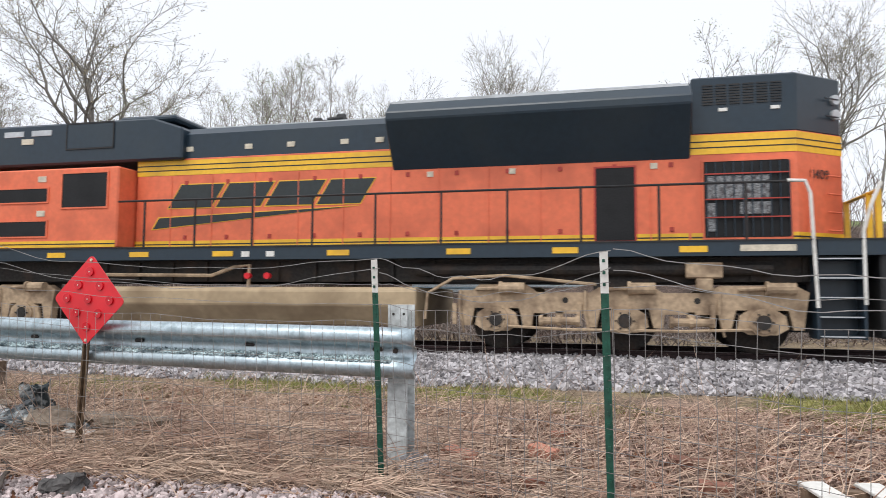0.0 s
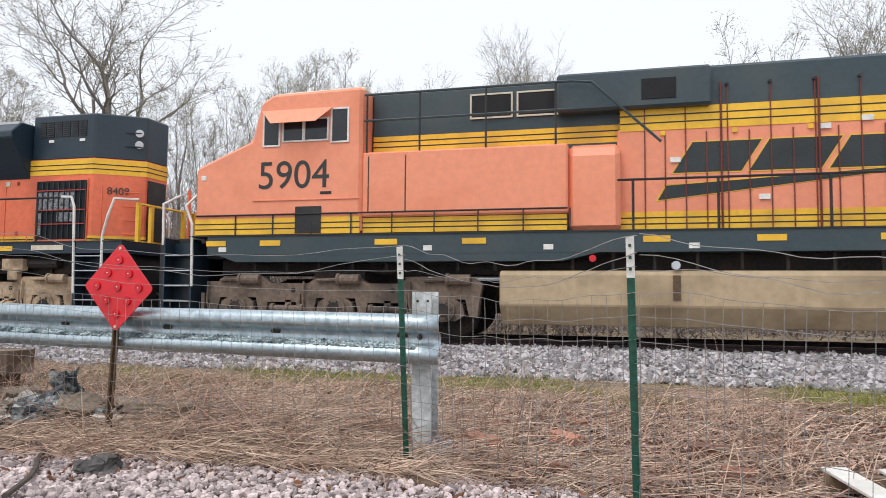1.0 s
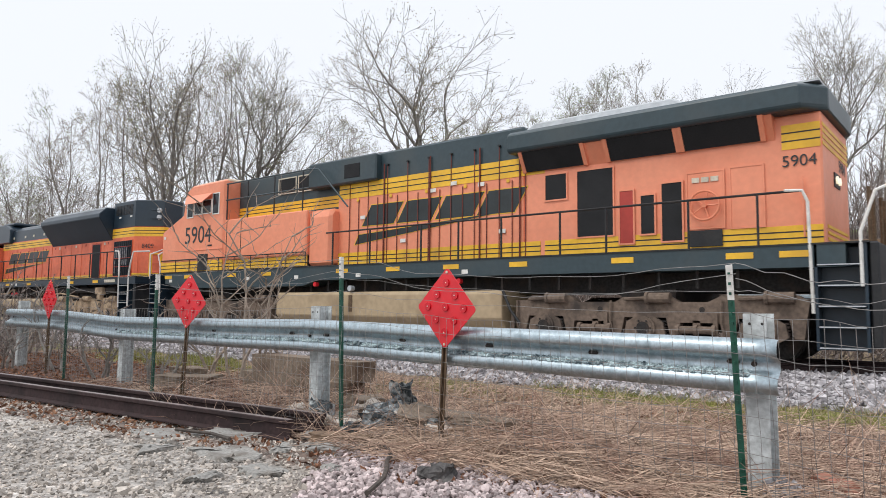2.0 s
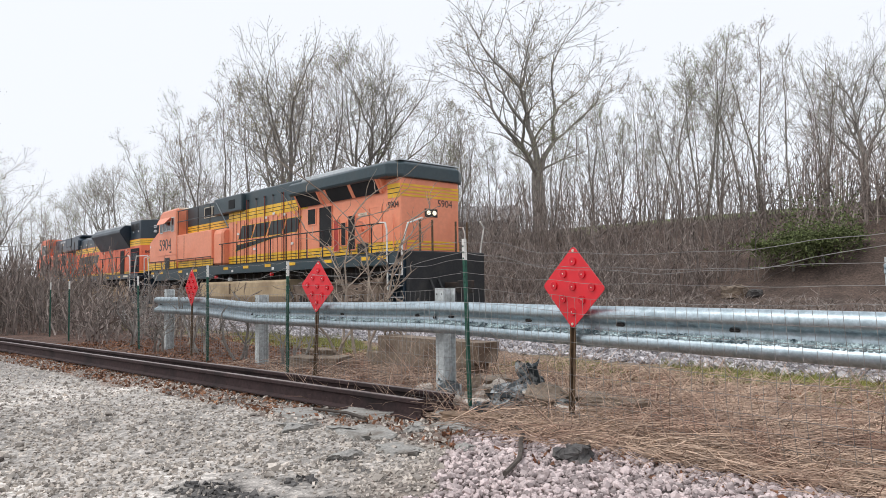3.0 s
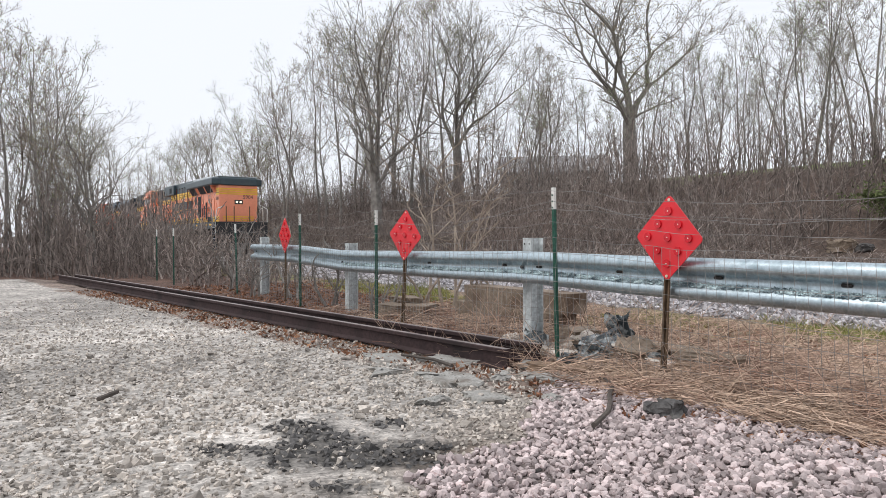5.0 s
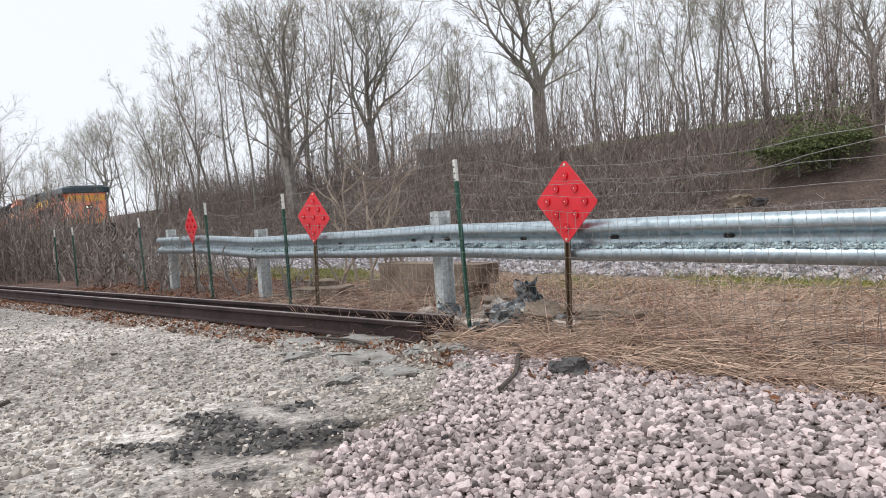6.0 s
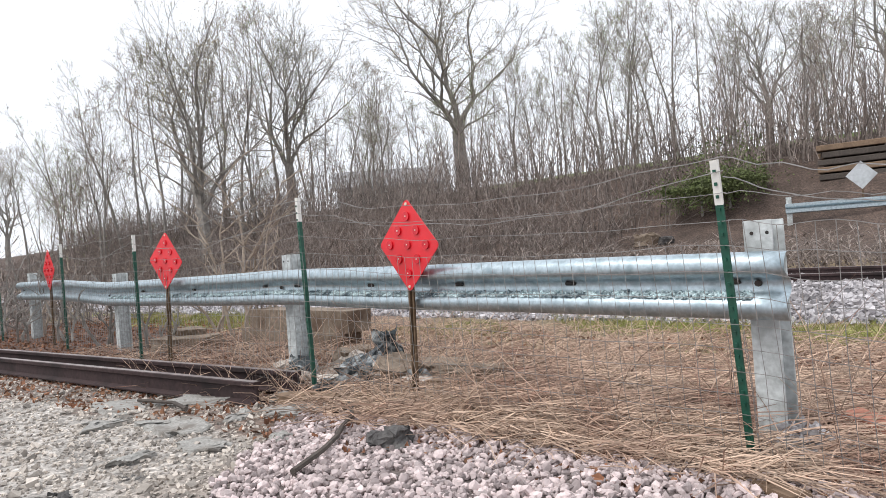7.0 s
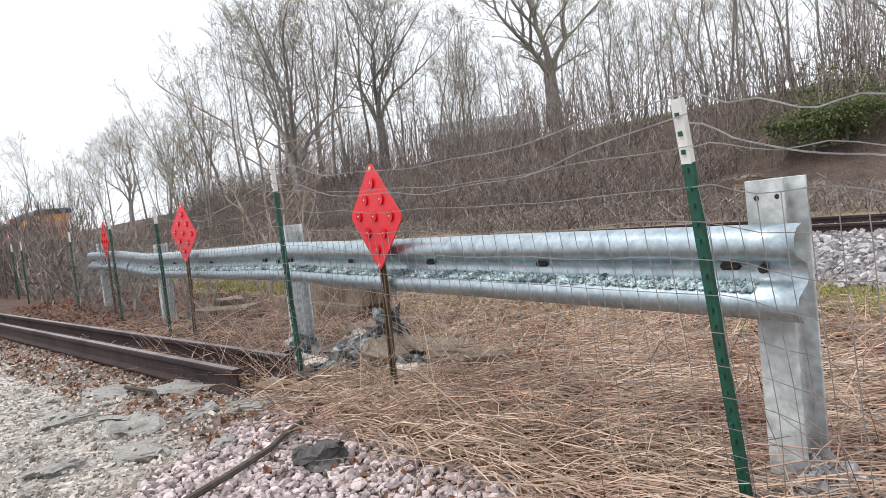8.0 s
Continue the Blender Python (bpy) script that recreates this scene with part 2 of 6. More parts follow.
def stones(rng, xyz, size, flat=0.65, rounded=False):
    """Many chipped stones at once, each a jittered block."""
    n = len(xyz)
    c = np.array([(x, y, z) for x in (-1, 1) for y in (-1, 1) for z in (-1, 1)], float) * 0.42
    f = np.array([(0, 1, 3, 2), (4, 6, 7, 5), (0, 4, 5, 1), (2, 3, 7, 6), (0, 2, 6, 4), (1, 5, 7, 3)])
    if rounded:
        mids = np.array([c[list(q)].mean(0) * 1.55 for q in f])
        f = np.array([(q[i], q[(i + 1) % 4], 8 + j) for j, q in enumerate(f.tolist()) for i in range(4)])
        c = np.concatenate([c, mids])
    v = c[None] * rng.uniform(0.6, 1.3, (n, 1, 3)) * np.array([1, 1, flat]) + rng.normal(0, 0.09 if rounded else 0.13, (n, len(c), 3))
    q = rng.normal(size=(n, 4)) * np.array([1, 0.35, 0.35, 1.0])
    q /= np.linalg.norm(q, axis=1, keepdims=True)
    a, b, cc, d = q.T
    R = np.stack([1 - 2 * (cc**2 + d**2), 2 * (b * cc - a * d), 2 * (b * d + a * cc), 2 * (b * cc + a * d), 1 - 2 * (b**2 + d**2), 2 * (cc * d - a * b), 2 * (b * d - a * cc), 2 * (cc * d + a * b), 1 - 2 * (b**2 + cc**2)], 1).reshape(n, 3, 3)
    v = np.einsum("nij,nkj->nki", R, v) * size[:, None, None] + xyz[:, None, :]
    return v.reshape(-1, 3), (np.arange(n)[:, None, None] * len(c) + f[None]).reshape(-1, f.shape[1])


def leaves(rng, xyz, size):
    """Many small folded leaves at once, two triangles each."""
    n = len(xyz)
    u = rng.normal(size=(n, 3))
    u /= np.linalg.norm(u, axis=1, keepdims=True)
    w = np.cross(u, rng.normal(size=(n, 3)))
    w /= np.linalg.norm(w, axis=1, keepdims=True) + 1e-9
    fold = np.cross(u, w) * 0.3
    c = np.stack([-u, w * 0.5 + fold, u, -w * 0.5 + fold], 1) * (size * 0.6)[:, None, None] + xyz[:, None, :]
    f = np.arange(n)[:, None, None] * 4 + np.array([[0, 1, 2], [0, 2, 3]])[None]
    return c.reshape(-1, 3), f.reshape(-1, 3)


def lettering(name, text, size, material, parent, at, turn, label=""):
    """Raised lettering with the built-in font; at: lower left corner."""
    cu = bpy.data.curves.new(name, "FONT")
    cu.body, cu.size, cu.extrude = text, size, 0.002
    tmp = bpy.data.objects.new(name, cu)
    scene.collection.objects.link(tmp)
    bpy.context.view_layer.update()
    me = bpy.data.meshes.new_from_object(tmp)
    bpy.data.objects.remove(tmp)
    me.materials.clear()
    me.materials.append(material)
    ob = new(name, me)
    ob.parent = parent
    ob.matrix_basis = pose(*at, *turn)
    if label:
        ob["label"] = label
    return ob


def lump(p, s=1.0, k=0.0):
    return noise.noise(Vector((p[0] * s + k, p[1] * s, k)))


# ---- ground ----
HILL = ([14, 20, 23, 25, 28, 31, 36, 45, 60, 80, 120], [0.02, 0.05, 0.35, 0.8, 2.6, 4.1, 4.9, 5.6, 6.5, 7, 8])


def ground_z(x, y):
    z = -0.06 + 0.03 * lump((x, y), 0.9) + 0.012 * lump((x, y), 4, 7)
    z += 0.07 * math.exp(-((x + 1.6) / 1.5) ** 2 - ((y - 4.2) / 0.9) ** 2)
    z += 0.08 * math.exp(-((x - 0.0) / 1.7) ** 2 - ((y - 2.2) / 1.0) ** 2)
    if x < -3.2 and y < 6:
        z -= 0.06 * math.exp(-((y - 3.5 - 0.0975 * (x + 3.6)) / 0.5) ** 2) * min(1, (-3.2 - x) / 0.5)
    if y > 7.6:
        near = min(1, (y - 7.6) / 3.4)
        z += 0.15 * near * near * (3 - 2 * near)
    if y > 14:
        z = float(np.interp(y, *HILL)) + 0.1 * lump((x, y), 0.3) * min(1, (y - 14) / 6)
    if y < -6:
        z += 0.02 * lump((x, y), 0.2)
    return z


def edge(x, y, s=1.2, amp=0.35):
    return amp * lump((x, y), s, 3) + amp * 0.5 * lump((x, y), s * 4, 9)


def ground_tint(x, y):
    e = edge(x, y)
    lot = np.array((0.40, 0.37, 0.34))
    if y > 15.4 + e:
        t = np.array((0.10, 0.07, 0.056)) * (1 + 0.4 * lump((x, y), 1.3, 5))
        if y < 19.5 + 3 * e:
            t = np.array((0.25, 0.19, 0.12)) * (1 + 0.35 * lump((x, y), 1.1, 8))
        if y > 33 + 8 * e and x > -26:
            t = np.array((0.16, 0.20, 0.07))
        return t
    if y > 8.3 + 0.5 * e + 0.02 * x:
        return np.array((0.36, 0.34, 0.345))
    if y > 6.2 + 1.2 * e:
        g = max(0.0, min(1.0, 0.5 + 1.4 * lump((x, y), 0.7, 4)))
        return np.array((0.24, 0.165, 0.125)) * (1 - g) + np.array((0.20, 0.20, 0.06)) * g
    if y > 3.25 + 0.5 * e - max(0, -x - 3.2) * 0.03 or (x < -22.5 + 2 * e and y > -8):
        return np.array((0.11, 0.064, 0.048)) * (1 + 0.5 * lump((x, y), 2, 5))
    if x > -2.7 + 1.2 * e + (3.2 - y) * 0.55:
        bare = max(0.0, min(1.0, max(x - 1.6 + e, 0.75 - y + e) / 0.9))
        # gravel bed tinted dark: shade in the gaps between stones, put into the colour
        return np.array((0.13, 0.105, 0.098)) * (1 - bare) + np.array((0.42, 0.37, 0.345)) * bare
    t = lot * (1 + 0.45 * lump((x, y), 0.45, 6) + 0.3 * lump((x, y), 2.2, 2))
    rim = -2.7 + 1.2 * e + (3.2 - y) * 0.55 - x
    soil = math.exp(-(max(0.0, rim - 0.1) / 0.45) ** 2) * (0.6 + 0.8 * lump((x, y), 1.7, 21))
    soil = max(0.0, min(0.85, soil))
    t = t * (1 - soil) + np.array((0.17, 0.125, 0.095)) * soil
    d = math.hypot((x + 2.25) / 0.7, (y - 1.0) / 0.85) + 1.6 * e + 1.1 * lump((x, y), 3.3, 12)
    if d < 0.8:
        t = t * (0.22 + 0.5 * max(0, d))
    if -0.75 < (y - (3.28 + 0.0975 * (x + 3.6))) + 0.9 * e < 0.4:
        t = t * np.array((0.55, 0.46, 0.42))
    return t


def build_ground():
    xs = np.concatenate([np.linspace(-900, -60, 22), np.linspace(-56, -22, 60), np.linspace(-21.6, 6, 230), np.linspace(7, 40, 30), np.linspace(50, 900, 16)])
    ys = np.concatenate([np.linspace(-500, -8, 14), np.linspace(-7, -1.2, 20), np.linspace(-1, 9.4, 105), np.linspace(9.6, 20, 30), np.linspace(21, 90, 46), np.linspace(100, 1400, 14)])
    verts = [(x, y, ground_z(x, y)) for y in ys for x in xs]
    nx = len(xs)
    faces = [(j * nx + i, j * nx + i + 1, (j + 1) * nx + i + 1, (j + 1) * nx + i) for j in range(len(ys) - 1) for i in range(nx - 1)]
    m = bpy.data.materials.new("mixed_ground")
    m.use_nodes = True
    n, k = m.node_tree.nodes, m.node_tree.links
    p = n["Principled BSDF"]
    p.inputs["Roughness"].default_value = 0.92
    att = n.new("ShaderNodeAttribute")
    att.attribute_name = "tint"
    co = n.new("ShaderNodeTexCoord")
    cell = n.new("ShaderNodeTexVoronoi")
    cell.inputs["Scale"].default_value = 62
    fine = n.new("ShaderNodeTexNoise")
    fine.inputs["Scale"].default_value, fine.inputs["Detail"].default_value = 14, 9
    mid = n.new("ShaderNodeTexNoise")
    mid.inputs["Scale"].default_value, mid.inputs["Detail"].default_value = 1.7, 9
    for t in (cell, fine, mid):
        k.new(co.outputs["Object"], t.inputs["Vector"])
    bw = n.new("ShaderNodeRGBToBW")
    k.new(cell.outputs["Color"], bw.inputs[0])
    a = n.new("ShaderNodeMapRange")
    a.inputs["To Min"].default_value, a.inputs["To Max"].default_value = 0.5, 1.5
    k.new(bw.outputs[0], a.inputs["Value"])
    b = n.new("ShaderNodeMapRange")
    b.inputs["From Min"].default_value, b.inputs["From Max"].default_value = 0.3, 0.7
    b.inputs["To Min"].default_value, b.inputs["To Max"].default_value = 0.5, 1.5
    k.new(fine.outputs["Fac"], b.inputs["Value"])
    c = n.new("ShaderNodeMapRange")
    c.inputs["From Min"].default_value, c.inputs["From Max"].default_value = 0.3, 0.7
    c.inputs["To Min"].default_value, c.inputs["To Max"].default_value = 0.7, 1.3
    k.new(mid.outputs["Fac"], c.inputs["Value"])
    m1, m2 = n.new("ShaderNodeMath"), n.new("ShaderNodeMath")
    m1.operation = m2.operation = "MULTIPLY"
    k.new(a.outputs[0], m1.inputs[0])
    k.new(b.outputs[0], m1.inputs[1])
    k.new(m1.outputs[0], m2.inputs[0])
    k.new(c.outputs[0], m2.inputs[1])
    mul = n.new("ShaderNodeMix")
    mul.data_type, mul.blend_type = "RGBA", "MULTIPLY"
    mul.inputs[0].default_value = 1
    k.new(att.outputs["Color"], mul.inputs[6])
    k.new(m2.outputs[0], mul.inputs[7])
    k.new(mul.outputs[2], p.inputs["Base Color"])
    bp = n.new("ShaderNodeBump")
    bp.inputs["Strength"].default_value, bp.inputs["Distance"].default_value = 0.7, 0.02
    k.new(m1.outputs[0], bp.inputs["Height"])
    k.new(bp.outputs["Normal"], p.inputs["Normal"])
    ob = soup("ground", verts, faces, m)
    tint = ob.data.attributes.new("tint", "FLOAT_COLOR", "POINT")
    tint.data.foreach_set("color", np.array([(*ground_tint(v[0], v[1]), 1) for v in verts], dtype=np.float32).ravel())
    tagged(ob, "gravel lot, dry grass verge, ballast and wooded slope", "ground", kind="structure")


build_ground()
rng = np.random.default_rng(5)


def scatter(n, x0, x1, y0, y1, keep):
    out = []
    while len(out) < n:
        x, y = rng.uniform(x0, x1), rng.uniform(y0, y1)
        if keep(x, y):
            out.append((x, y, ground_z(x, y)))
    return np.array(out)


# ---- loose stones, ballast, straw, grass ----
def loose_cover():
    pile = lambda x, y: x > -2.75 + 1.2 * edge(x, y) + (3.2 - y) * 0.55 and y < 3.3 + 0.5 * edge(x, y)
    at = scatter(21000, -3.4, 2.6, 0.05, 3.5, lambda x, y: pile(x, y) and rng.random() < min(1, (2.6 - x) / 0.9, (y - 0.05) / 0.7))
    size = rng.uniform(0.012, 0.034, len(at)) * np.where(rng.random(len(at)) < 0.06, 1.4, 1.0)
    at[:, 2] += size * rng.uniform(0.05, 0.6, len(at))
    tagged(soup("gravel", *stones(rng, at, size, 0.7, True), M_STONE), "coarse pale pink and white crushed gravel", "gravel", kind="stuff")
    lot = lambda x, y: not pile(x, y) and y < 3.3 and (rng.random() < 0.25 or math.hypot((x + 2.25) / 0.75, (y - 1.0) / 0.85) + 1.6 * edge(x, y) > 0.9) and rng.random() < math.exp(-math.hypot(x + 0.5, y) / 4.5)
    at = scatter(22000, -14, 2, -1.5, 3.4, lot)
    size = rng.uniform(0.009, 0.027, len(at)) * np.where(rng.random(len(at)) < 0.04, 1.9, 1.0)
    at[:, 2] += size * 0.2
    tagged(soup("small_gravel", *stones(rng, at, size), M_FINE), "fine grey and tan gravel trodden into the lot", "gravel", kind="stuff")
    at = scatter(420, -3.2, -1.4, 0.1, 1.9, lambda x, y: math.hypot((x + 2.25) / 0.7, (y - 1.0) / 0.85) + 1.6 * edge(x, y) + 1.1 * lump((x, y), 3.3, 12) < 0.55)
    size = rng.uniform(0.015, 0.05, len(at))
    tagged(soup("dark_clods", *stones(rng, at, size, 0.4), M_ASPH), "dark damp clods of broken asphalt on the lot", "clods", kind="stuff")
    bed = lambda x, y: y > 8.25 + 0.5 * edge(x, y) + 0.02 * x
    at = scatter(22000, -20, 8, 7.6, 11.75, bed)
    size = rng.uniform(0.04, 0.085, len(at))
    at[:, 2] += size * rng.uniform(0, 0.5, len(at))
    tagged(soup("ballast", *stones(rng, at, size), M_BALLAST), "grey crushed stone ballast along the track", "ballast", kind="stuff")
    at = scatter(4000, -22, 10, 12.0, 14.4, lambda x, y: True)
    size = rng.uniform(0.05, 0.09, len(at))
    tagged(soup("ballast", *stones(rng, at, size), M_BALLAST), "grey crushed stone ballast between the rails", "ballast", kind="stuff")

    verge = lambda x, y: y > 3.2 + 0.5 * edge(x, y)
    at = scatter(9500, -9, 4, 3.0, 7.2, lambda x, y: verge(x, y) and rng.random() < (1.0 if -3.2 < x < 0.2 and y < 5.6 else 0.16))
    a, up, ln = rng.uniform(0, 2 * math.pi, len(at)), np.abs(rng.normal(0, 0.16, len(at))), rng.uniform(0.15, 0.6, len(at))
    a = np.where(rng.random(len(at)) < 0.6, rng.normal(0.25, 0.45, len(at)), a)
    d = np.stack([np.cos(a), np.sin(a), up], 1) * ln[:, None]
    at[:, 2] += rng.uniform(0.0, 0.05, len(at))
    mid = at + d * 0.55 + np.array([0, 0, 0.02])
    r = rng.uniform(0.0015, 0.0042, len(at))
    end = at + d
    end[:, 2] = np.maximum(end[:, 2] - 0.02, at[:, 2] - 0.01)
    v, f = segments(np.concatenate([at, mid]), np.concatenate([mid, end]), np.concatenate([r, r]), np.concatenate([r, r * 0.4]))
    tagged(soup("dry_grass", v, f, M_STRAW), "matted dry straw-coloured grass beneath the guardrail", "dry grass", kind="stuff")
    at = scatter(26000, -6, 6, 3.2, 7.4, lambda x, y: verge(x, y) and rng.random() < (1.0 if x > -0.3 else 0.15))
    size = rng.uniform(0.012, 0.042, len(at))
    at[:, 2] += 0.012
    tagged(soup("wood_chips", *leaves(rng, at, size * 1.3), M_CHIP), "pale tan and brown wood chips on the verge", "wood chips", kind="stuff")
    at = scatter(1700, -6, 2.5, 3.2, 6.5, verge)
    a, ln = rng.uniform(0, 2 * math.pi, len(at)), rng.uniform(0.25, 0.75, len(at))
    d = np.stack([np.cos(a) * 0.7, np.sin(a) * 0.7, rng.uniform(0.2, 1.1, len(at))], 1) * ln[:, None]
    mid = at + d * 0.55
    end = mid + d * 0.5 - np.array([0, 0, 0.08])
    r = rng.uniform(0.0015, 0.003, len(at))
    v, f = segments(np.concatenate([at, mid]), np.concatenate([mid, end]), np.concatenate([r, r]), np.concatenate([r, r * 0.4]))
    tagged(soup("dry_stalks", v, f, M_STRAW), "thin dry weed stalks leaning over the verge", "dry stalks", kind="stuff")
    at = scatter(900, -2.6, 1.2, 3.0, 3.9, verge)
    a, ln = rng.normal(-0.2, 0.7, len(at)), rng.uniform(0.25, 0.6, len(at))
    d = np.stack([np.cos(a), np.sin(a) * 0.6, rng.uniform(0.1, 0.6, len(at))], 1) * ln[:, None]
    mid = at + d * 0.5
    end = mid + d * 0.5 - np.array([0, 0, 0.1])
    r = rng.uniform(0.0015, 0.0035, len(at))
    v, f = segments(np.concatenate([at, mid]), np.concatenate([mid, end]), np.concatenate([r, r]), np.concatenate([r, r * 0.4]))
    tagged(soup("long_straw", v, f, M_STRAW), "long bent pale straw along the gravel edge", "dry grass", kind="stuff")
    at = scatter(12000, -16, 8, 6.0, 8.9, lambda x, y: y > 6.4 + 1.0 * edge(x, y) and y < 8.4 + 0.5 * edge(x, y) and lump((x, y), 0.7, 4) > -0.05)
    a, ln = rng.uniform(0, 2 * math.pi, len(at)), rng.uniform(0.04, 0.12, len(at))
    d = np.stack([np.cos(a) * 0.6, np.sin(a) * 0.6, rng.uniform(0.5, 1.0, len(at))], 1) * ln[:, None]
    r = np.full(len(at), 0.004)
    tagged(soup("grass", *segments(at, at + d, r, r * 0.2), M_GRASS), "short green and yellow grass beside the ballast", "grass", kind="stuff")
    at = scatter(13000, -16, 4, 1.0, 7.0, lambda x, y: (verge(x, y) or abs(y - 3.0 - 0.0975 * (x + 3.6)) < 0.5) and rng.random() < 0.7)
    size = rng.uniform(0.02, 0.06, len(at))
    at[:, 2] += 0.012
    tagged(soup("leaf_litter", *leaves(rng, at, size * 1.2), M_LEAF), "dead brown leaves and bark scraps on the ground", "leaf litter", kind="stuff")


loose_cover()


# ---- railway track ----
RAIL_PROFILE = [(-0.07, 0), (0.07, 0), (0.07, 0.012), (0.011, 0.03), (0.009, 0.125), (0.036, 0.138), (0.036, 0.168), (0.028, 0.173), (-0.028, 0.173), (-0.036, 0.168), (-0.036, 0.138), (-0.009, 0.125), (-0.011, 0.03), (-0.07, 0.012)]


def track():
    for y in (11.80, 13.30):
        ob = part("track_rail", made(extrude, [(p[0], p[1] + 0.055) for p in RAIL_PROFILE], -400, 120, "x"), M_RAIL)
        ob.matrix_basis = pose(0, y, 0)
        tagged(ob, "dark steel running rail on timber sleepers", "rail", kind="structure")
        top = part("rail_head", made(box, -400, 120, -0.025, 0.025, 0.2285, 0.2315), M_RAILTOP, ob, "polished rail head")
    tie = made(box, -0.11, 0.11, -1.28, 1.28, -0.1, 0.052)
    first = tagged(part("sleeper", soften(tie, 0.012), M_TIMBER), "dark timber sleeper sunk in ballast", "sleeper", "sleepers under the rails")
    first.matrix_basis = pose(-70, 12.55, 0)
    for i in range(1, 170):
        copy_thing(first, pose(-70 + i * 0.52, 12.55, 0, 0, 0, 1.5 * lump((i, 3), 1.3)))


track()


# ---- guardrail ----
POSTS = [(0.0, 3.80, 1.037), (-4.214, 4.06, 1.06), (-8.524, 4.24, 0.998), (-12.75, 4.43, 1.11)]


def guardrail():
    root = tagged(new("guardrail"), "galvanised W-beam guardrail on weathered posts along the fence", "guardrail")
    wave = [(-0.02, -0.158), (-0.055, -0.150), (-0.08, -0.122), (-0.084, -0.095), (-0.078, -0.070), (-0.016, -0.034), (-0.002, -0.018), (-0.002, 0.018), (-0.016, 0.034), (-0.076, 0.060), (-0.084, 0.085), (-0.080, 0.118), (-0.055, 0.148), (-0.02, 0.158)]
    outline = wave + [(p[0] + 0.004, p[1]) for p in reversed(wave)]
    line = [(0.14, 3.725, 0.735), (-4.25, 3.985, 0.765), (-6.4, 4.09, 0.745), (-8.55, 4.16, 0.735), (-10.5, 4.25, 0.80), (-12.95, 4.35, 0.81)]
    bm = bmesh.new()
    rows = []
    for i in range(81):
        x = 0.14 + (-12.95 - 0.14) * i / 80
        y = float(np.interp(-x, [-p[0] for p in line], [p[1] for p in line]))
        z = float(np.interp(-x, [-p[0] for p in line], [p[2] for p in line]))
        dent = 0.018 * lump((x, 0), 0.8, 11)
        sag = 0.012 * lump((x, 1), 0.5, 5)
        rows.append([bm.verts.new((x, y + d + dent, z + h + sag)) for d, h in outline])
    n = len(outline)
    for a, b in zip(rows, rows[1:]):
        for j in range(n):
            bm.faces.new((a[j], a[(j + 1) % n], b[(j + 1) % n], b[j]))
    bm.faces.new(rows[0])
    bm.faces.new(rows[-1][::-1])
    bmesh.ops.recalc_face_normals(bm, faces=bm.faces)
    beam = part("beam", bm, M_GALV, root, "dented galvanised W-beam with flaking zinc")
    for f in beam.data.polygons:
        f.use_smooth = True
    grit_at, sizes = [], []
    for i in range(4200):
        x = -0.02 - 8.4 * rng.random() ** 1.2
        y = float(np.interp(-x, [-p[0] for p in line], [p[1] for p in line]))
        z = float(np.interp(-x, [-p[0] for p in line], [p[2] for p in line]))
        s = rng.random() ** 0.6
        grit_at.append((x, y - 0.012 - 0.058 * s + 0.018 * lump((x, 0), 0.8, 11), z - 0.022 - 0.033 * s + 0.012 * lump((x, 1), 0.5, 5)))
        sizes.append(rng.uniform(0.006, 0.018))
    tagged(soup("zinc_crust", *stones(rng, np.array(grit_at), np.array(sizes), 0.5), M_GRIT, root, "flaking white and dark zinc crust"), kind="stuff")
    for i, (x, y, top) in enumerate(POSTS):
        bm = bmesh.new()
        section = [(-0.066, -0.02), (0.066, -0.02), (0.066, -0.009), (0.005, -0.009), (0.005, 0.129), (0.066, 0.129), (0.066, 0.14), (-0.066, 0.14), (-0.066, 0.129), (-0.005, 0.129), (-0.005, -0.009), (-0.066, -0.009)]
        low, high = ([bm.verts.new((a, b, z)) for a, b in section] for z in (-0.4, top))
        for j in range(12):
            bm.faces.new((low[j], low[(j + 1) % 12], high[(j + 1) % 12], high[j]))
        bm.faces.new(low[::-1])
        bm.faces.new(high)
        p = part("post", soften(bm, 0.002), M_WOODPOST, root, "weathered galvanised I-section post")
        for dx in (-0.035, 0.035):
            part("post_hole", made(tube, [(x + dx, y - 0.0195, top - 0.06), (x + dx, y - 0.0215, top - 0.06)], 0.009, 8), M_IRON, root)
        p.matrix_basis = pose(x, y, 0, 0, 0.4 * (i - 1), -2)
        by = float(np.interp(-x, [-q[0] for q in line], [q[1] for q in line]))
        part("bolt", made(tube, [(x, by - 0.02, top - 0.29), (x, by + 0.03, top - 0.29)], 0.016, 8), M_IRON, root)
    for x in (-0.12, -1.05, -1.95, -2.9, -3.95, -4.5, -6.0, -7.4):
        y = float(np.interp(-x, [-q[0] for q in line], [q[1] for q in line]))
        z = float(np.interp(-x, [-q[0] for q in line], [q[2] for q in line]))
        bm = bmesh.new()
        box(bm, x - 0.035, x + 0.035, y - 0.022, y + 0.006, z + 0.005, z + 0.03)
        part("bolt_slot", soften(bm, 0.008), M_IRON, root, "dark bolt slot in the beam")


guardrail()


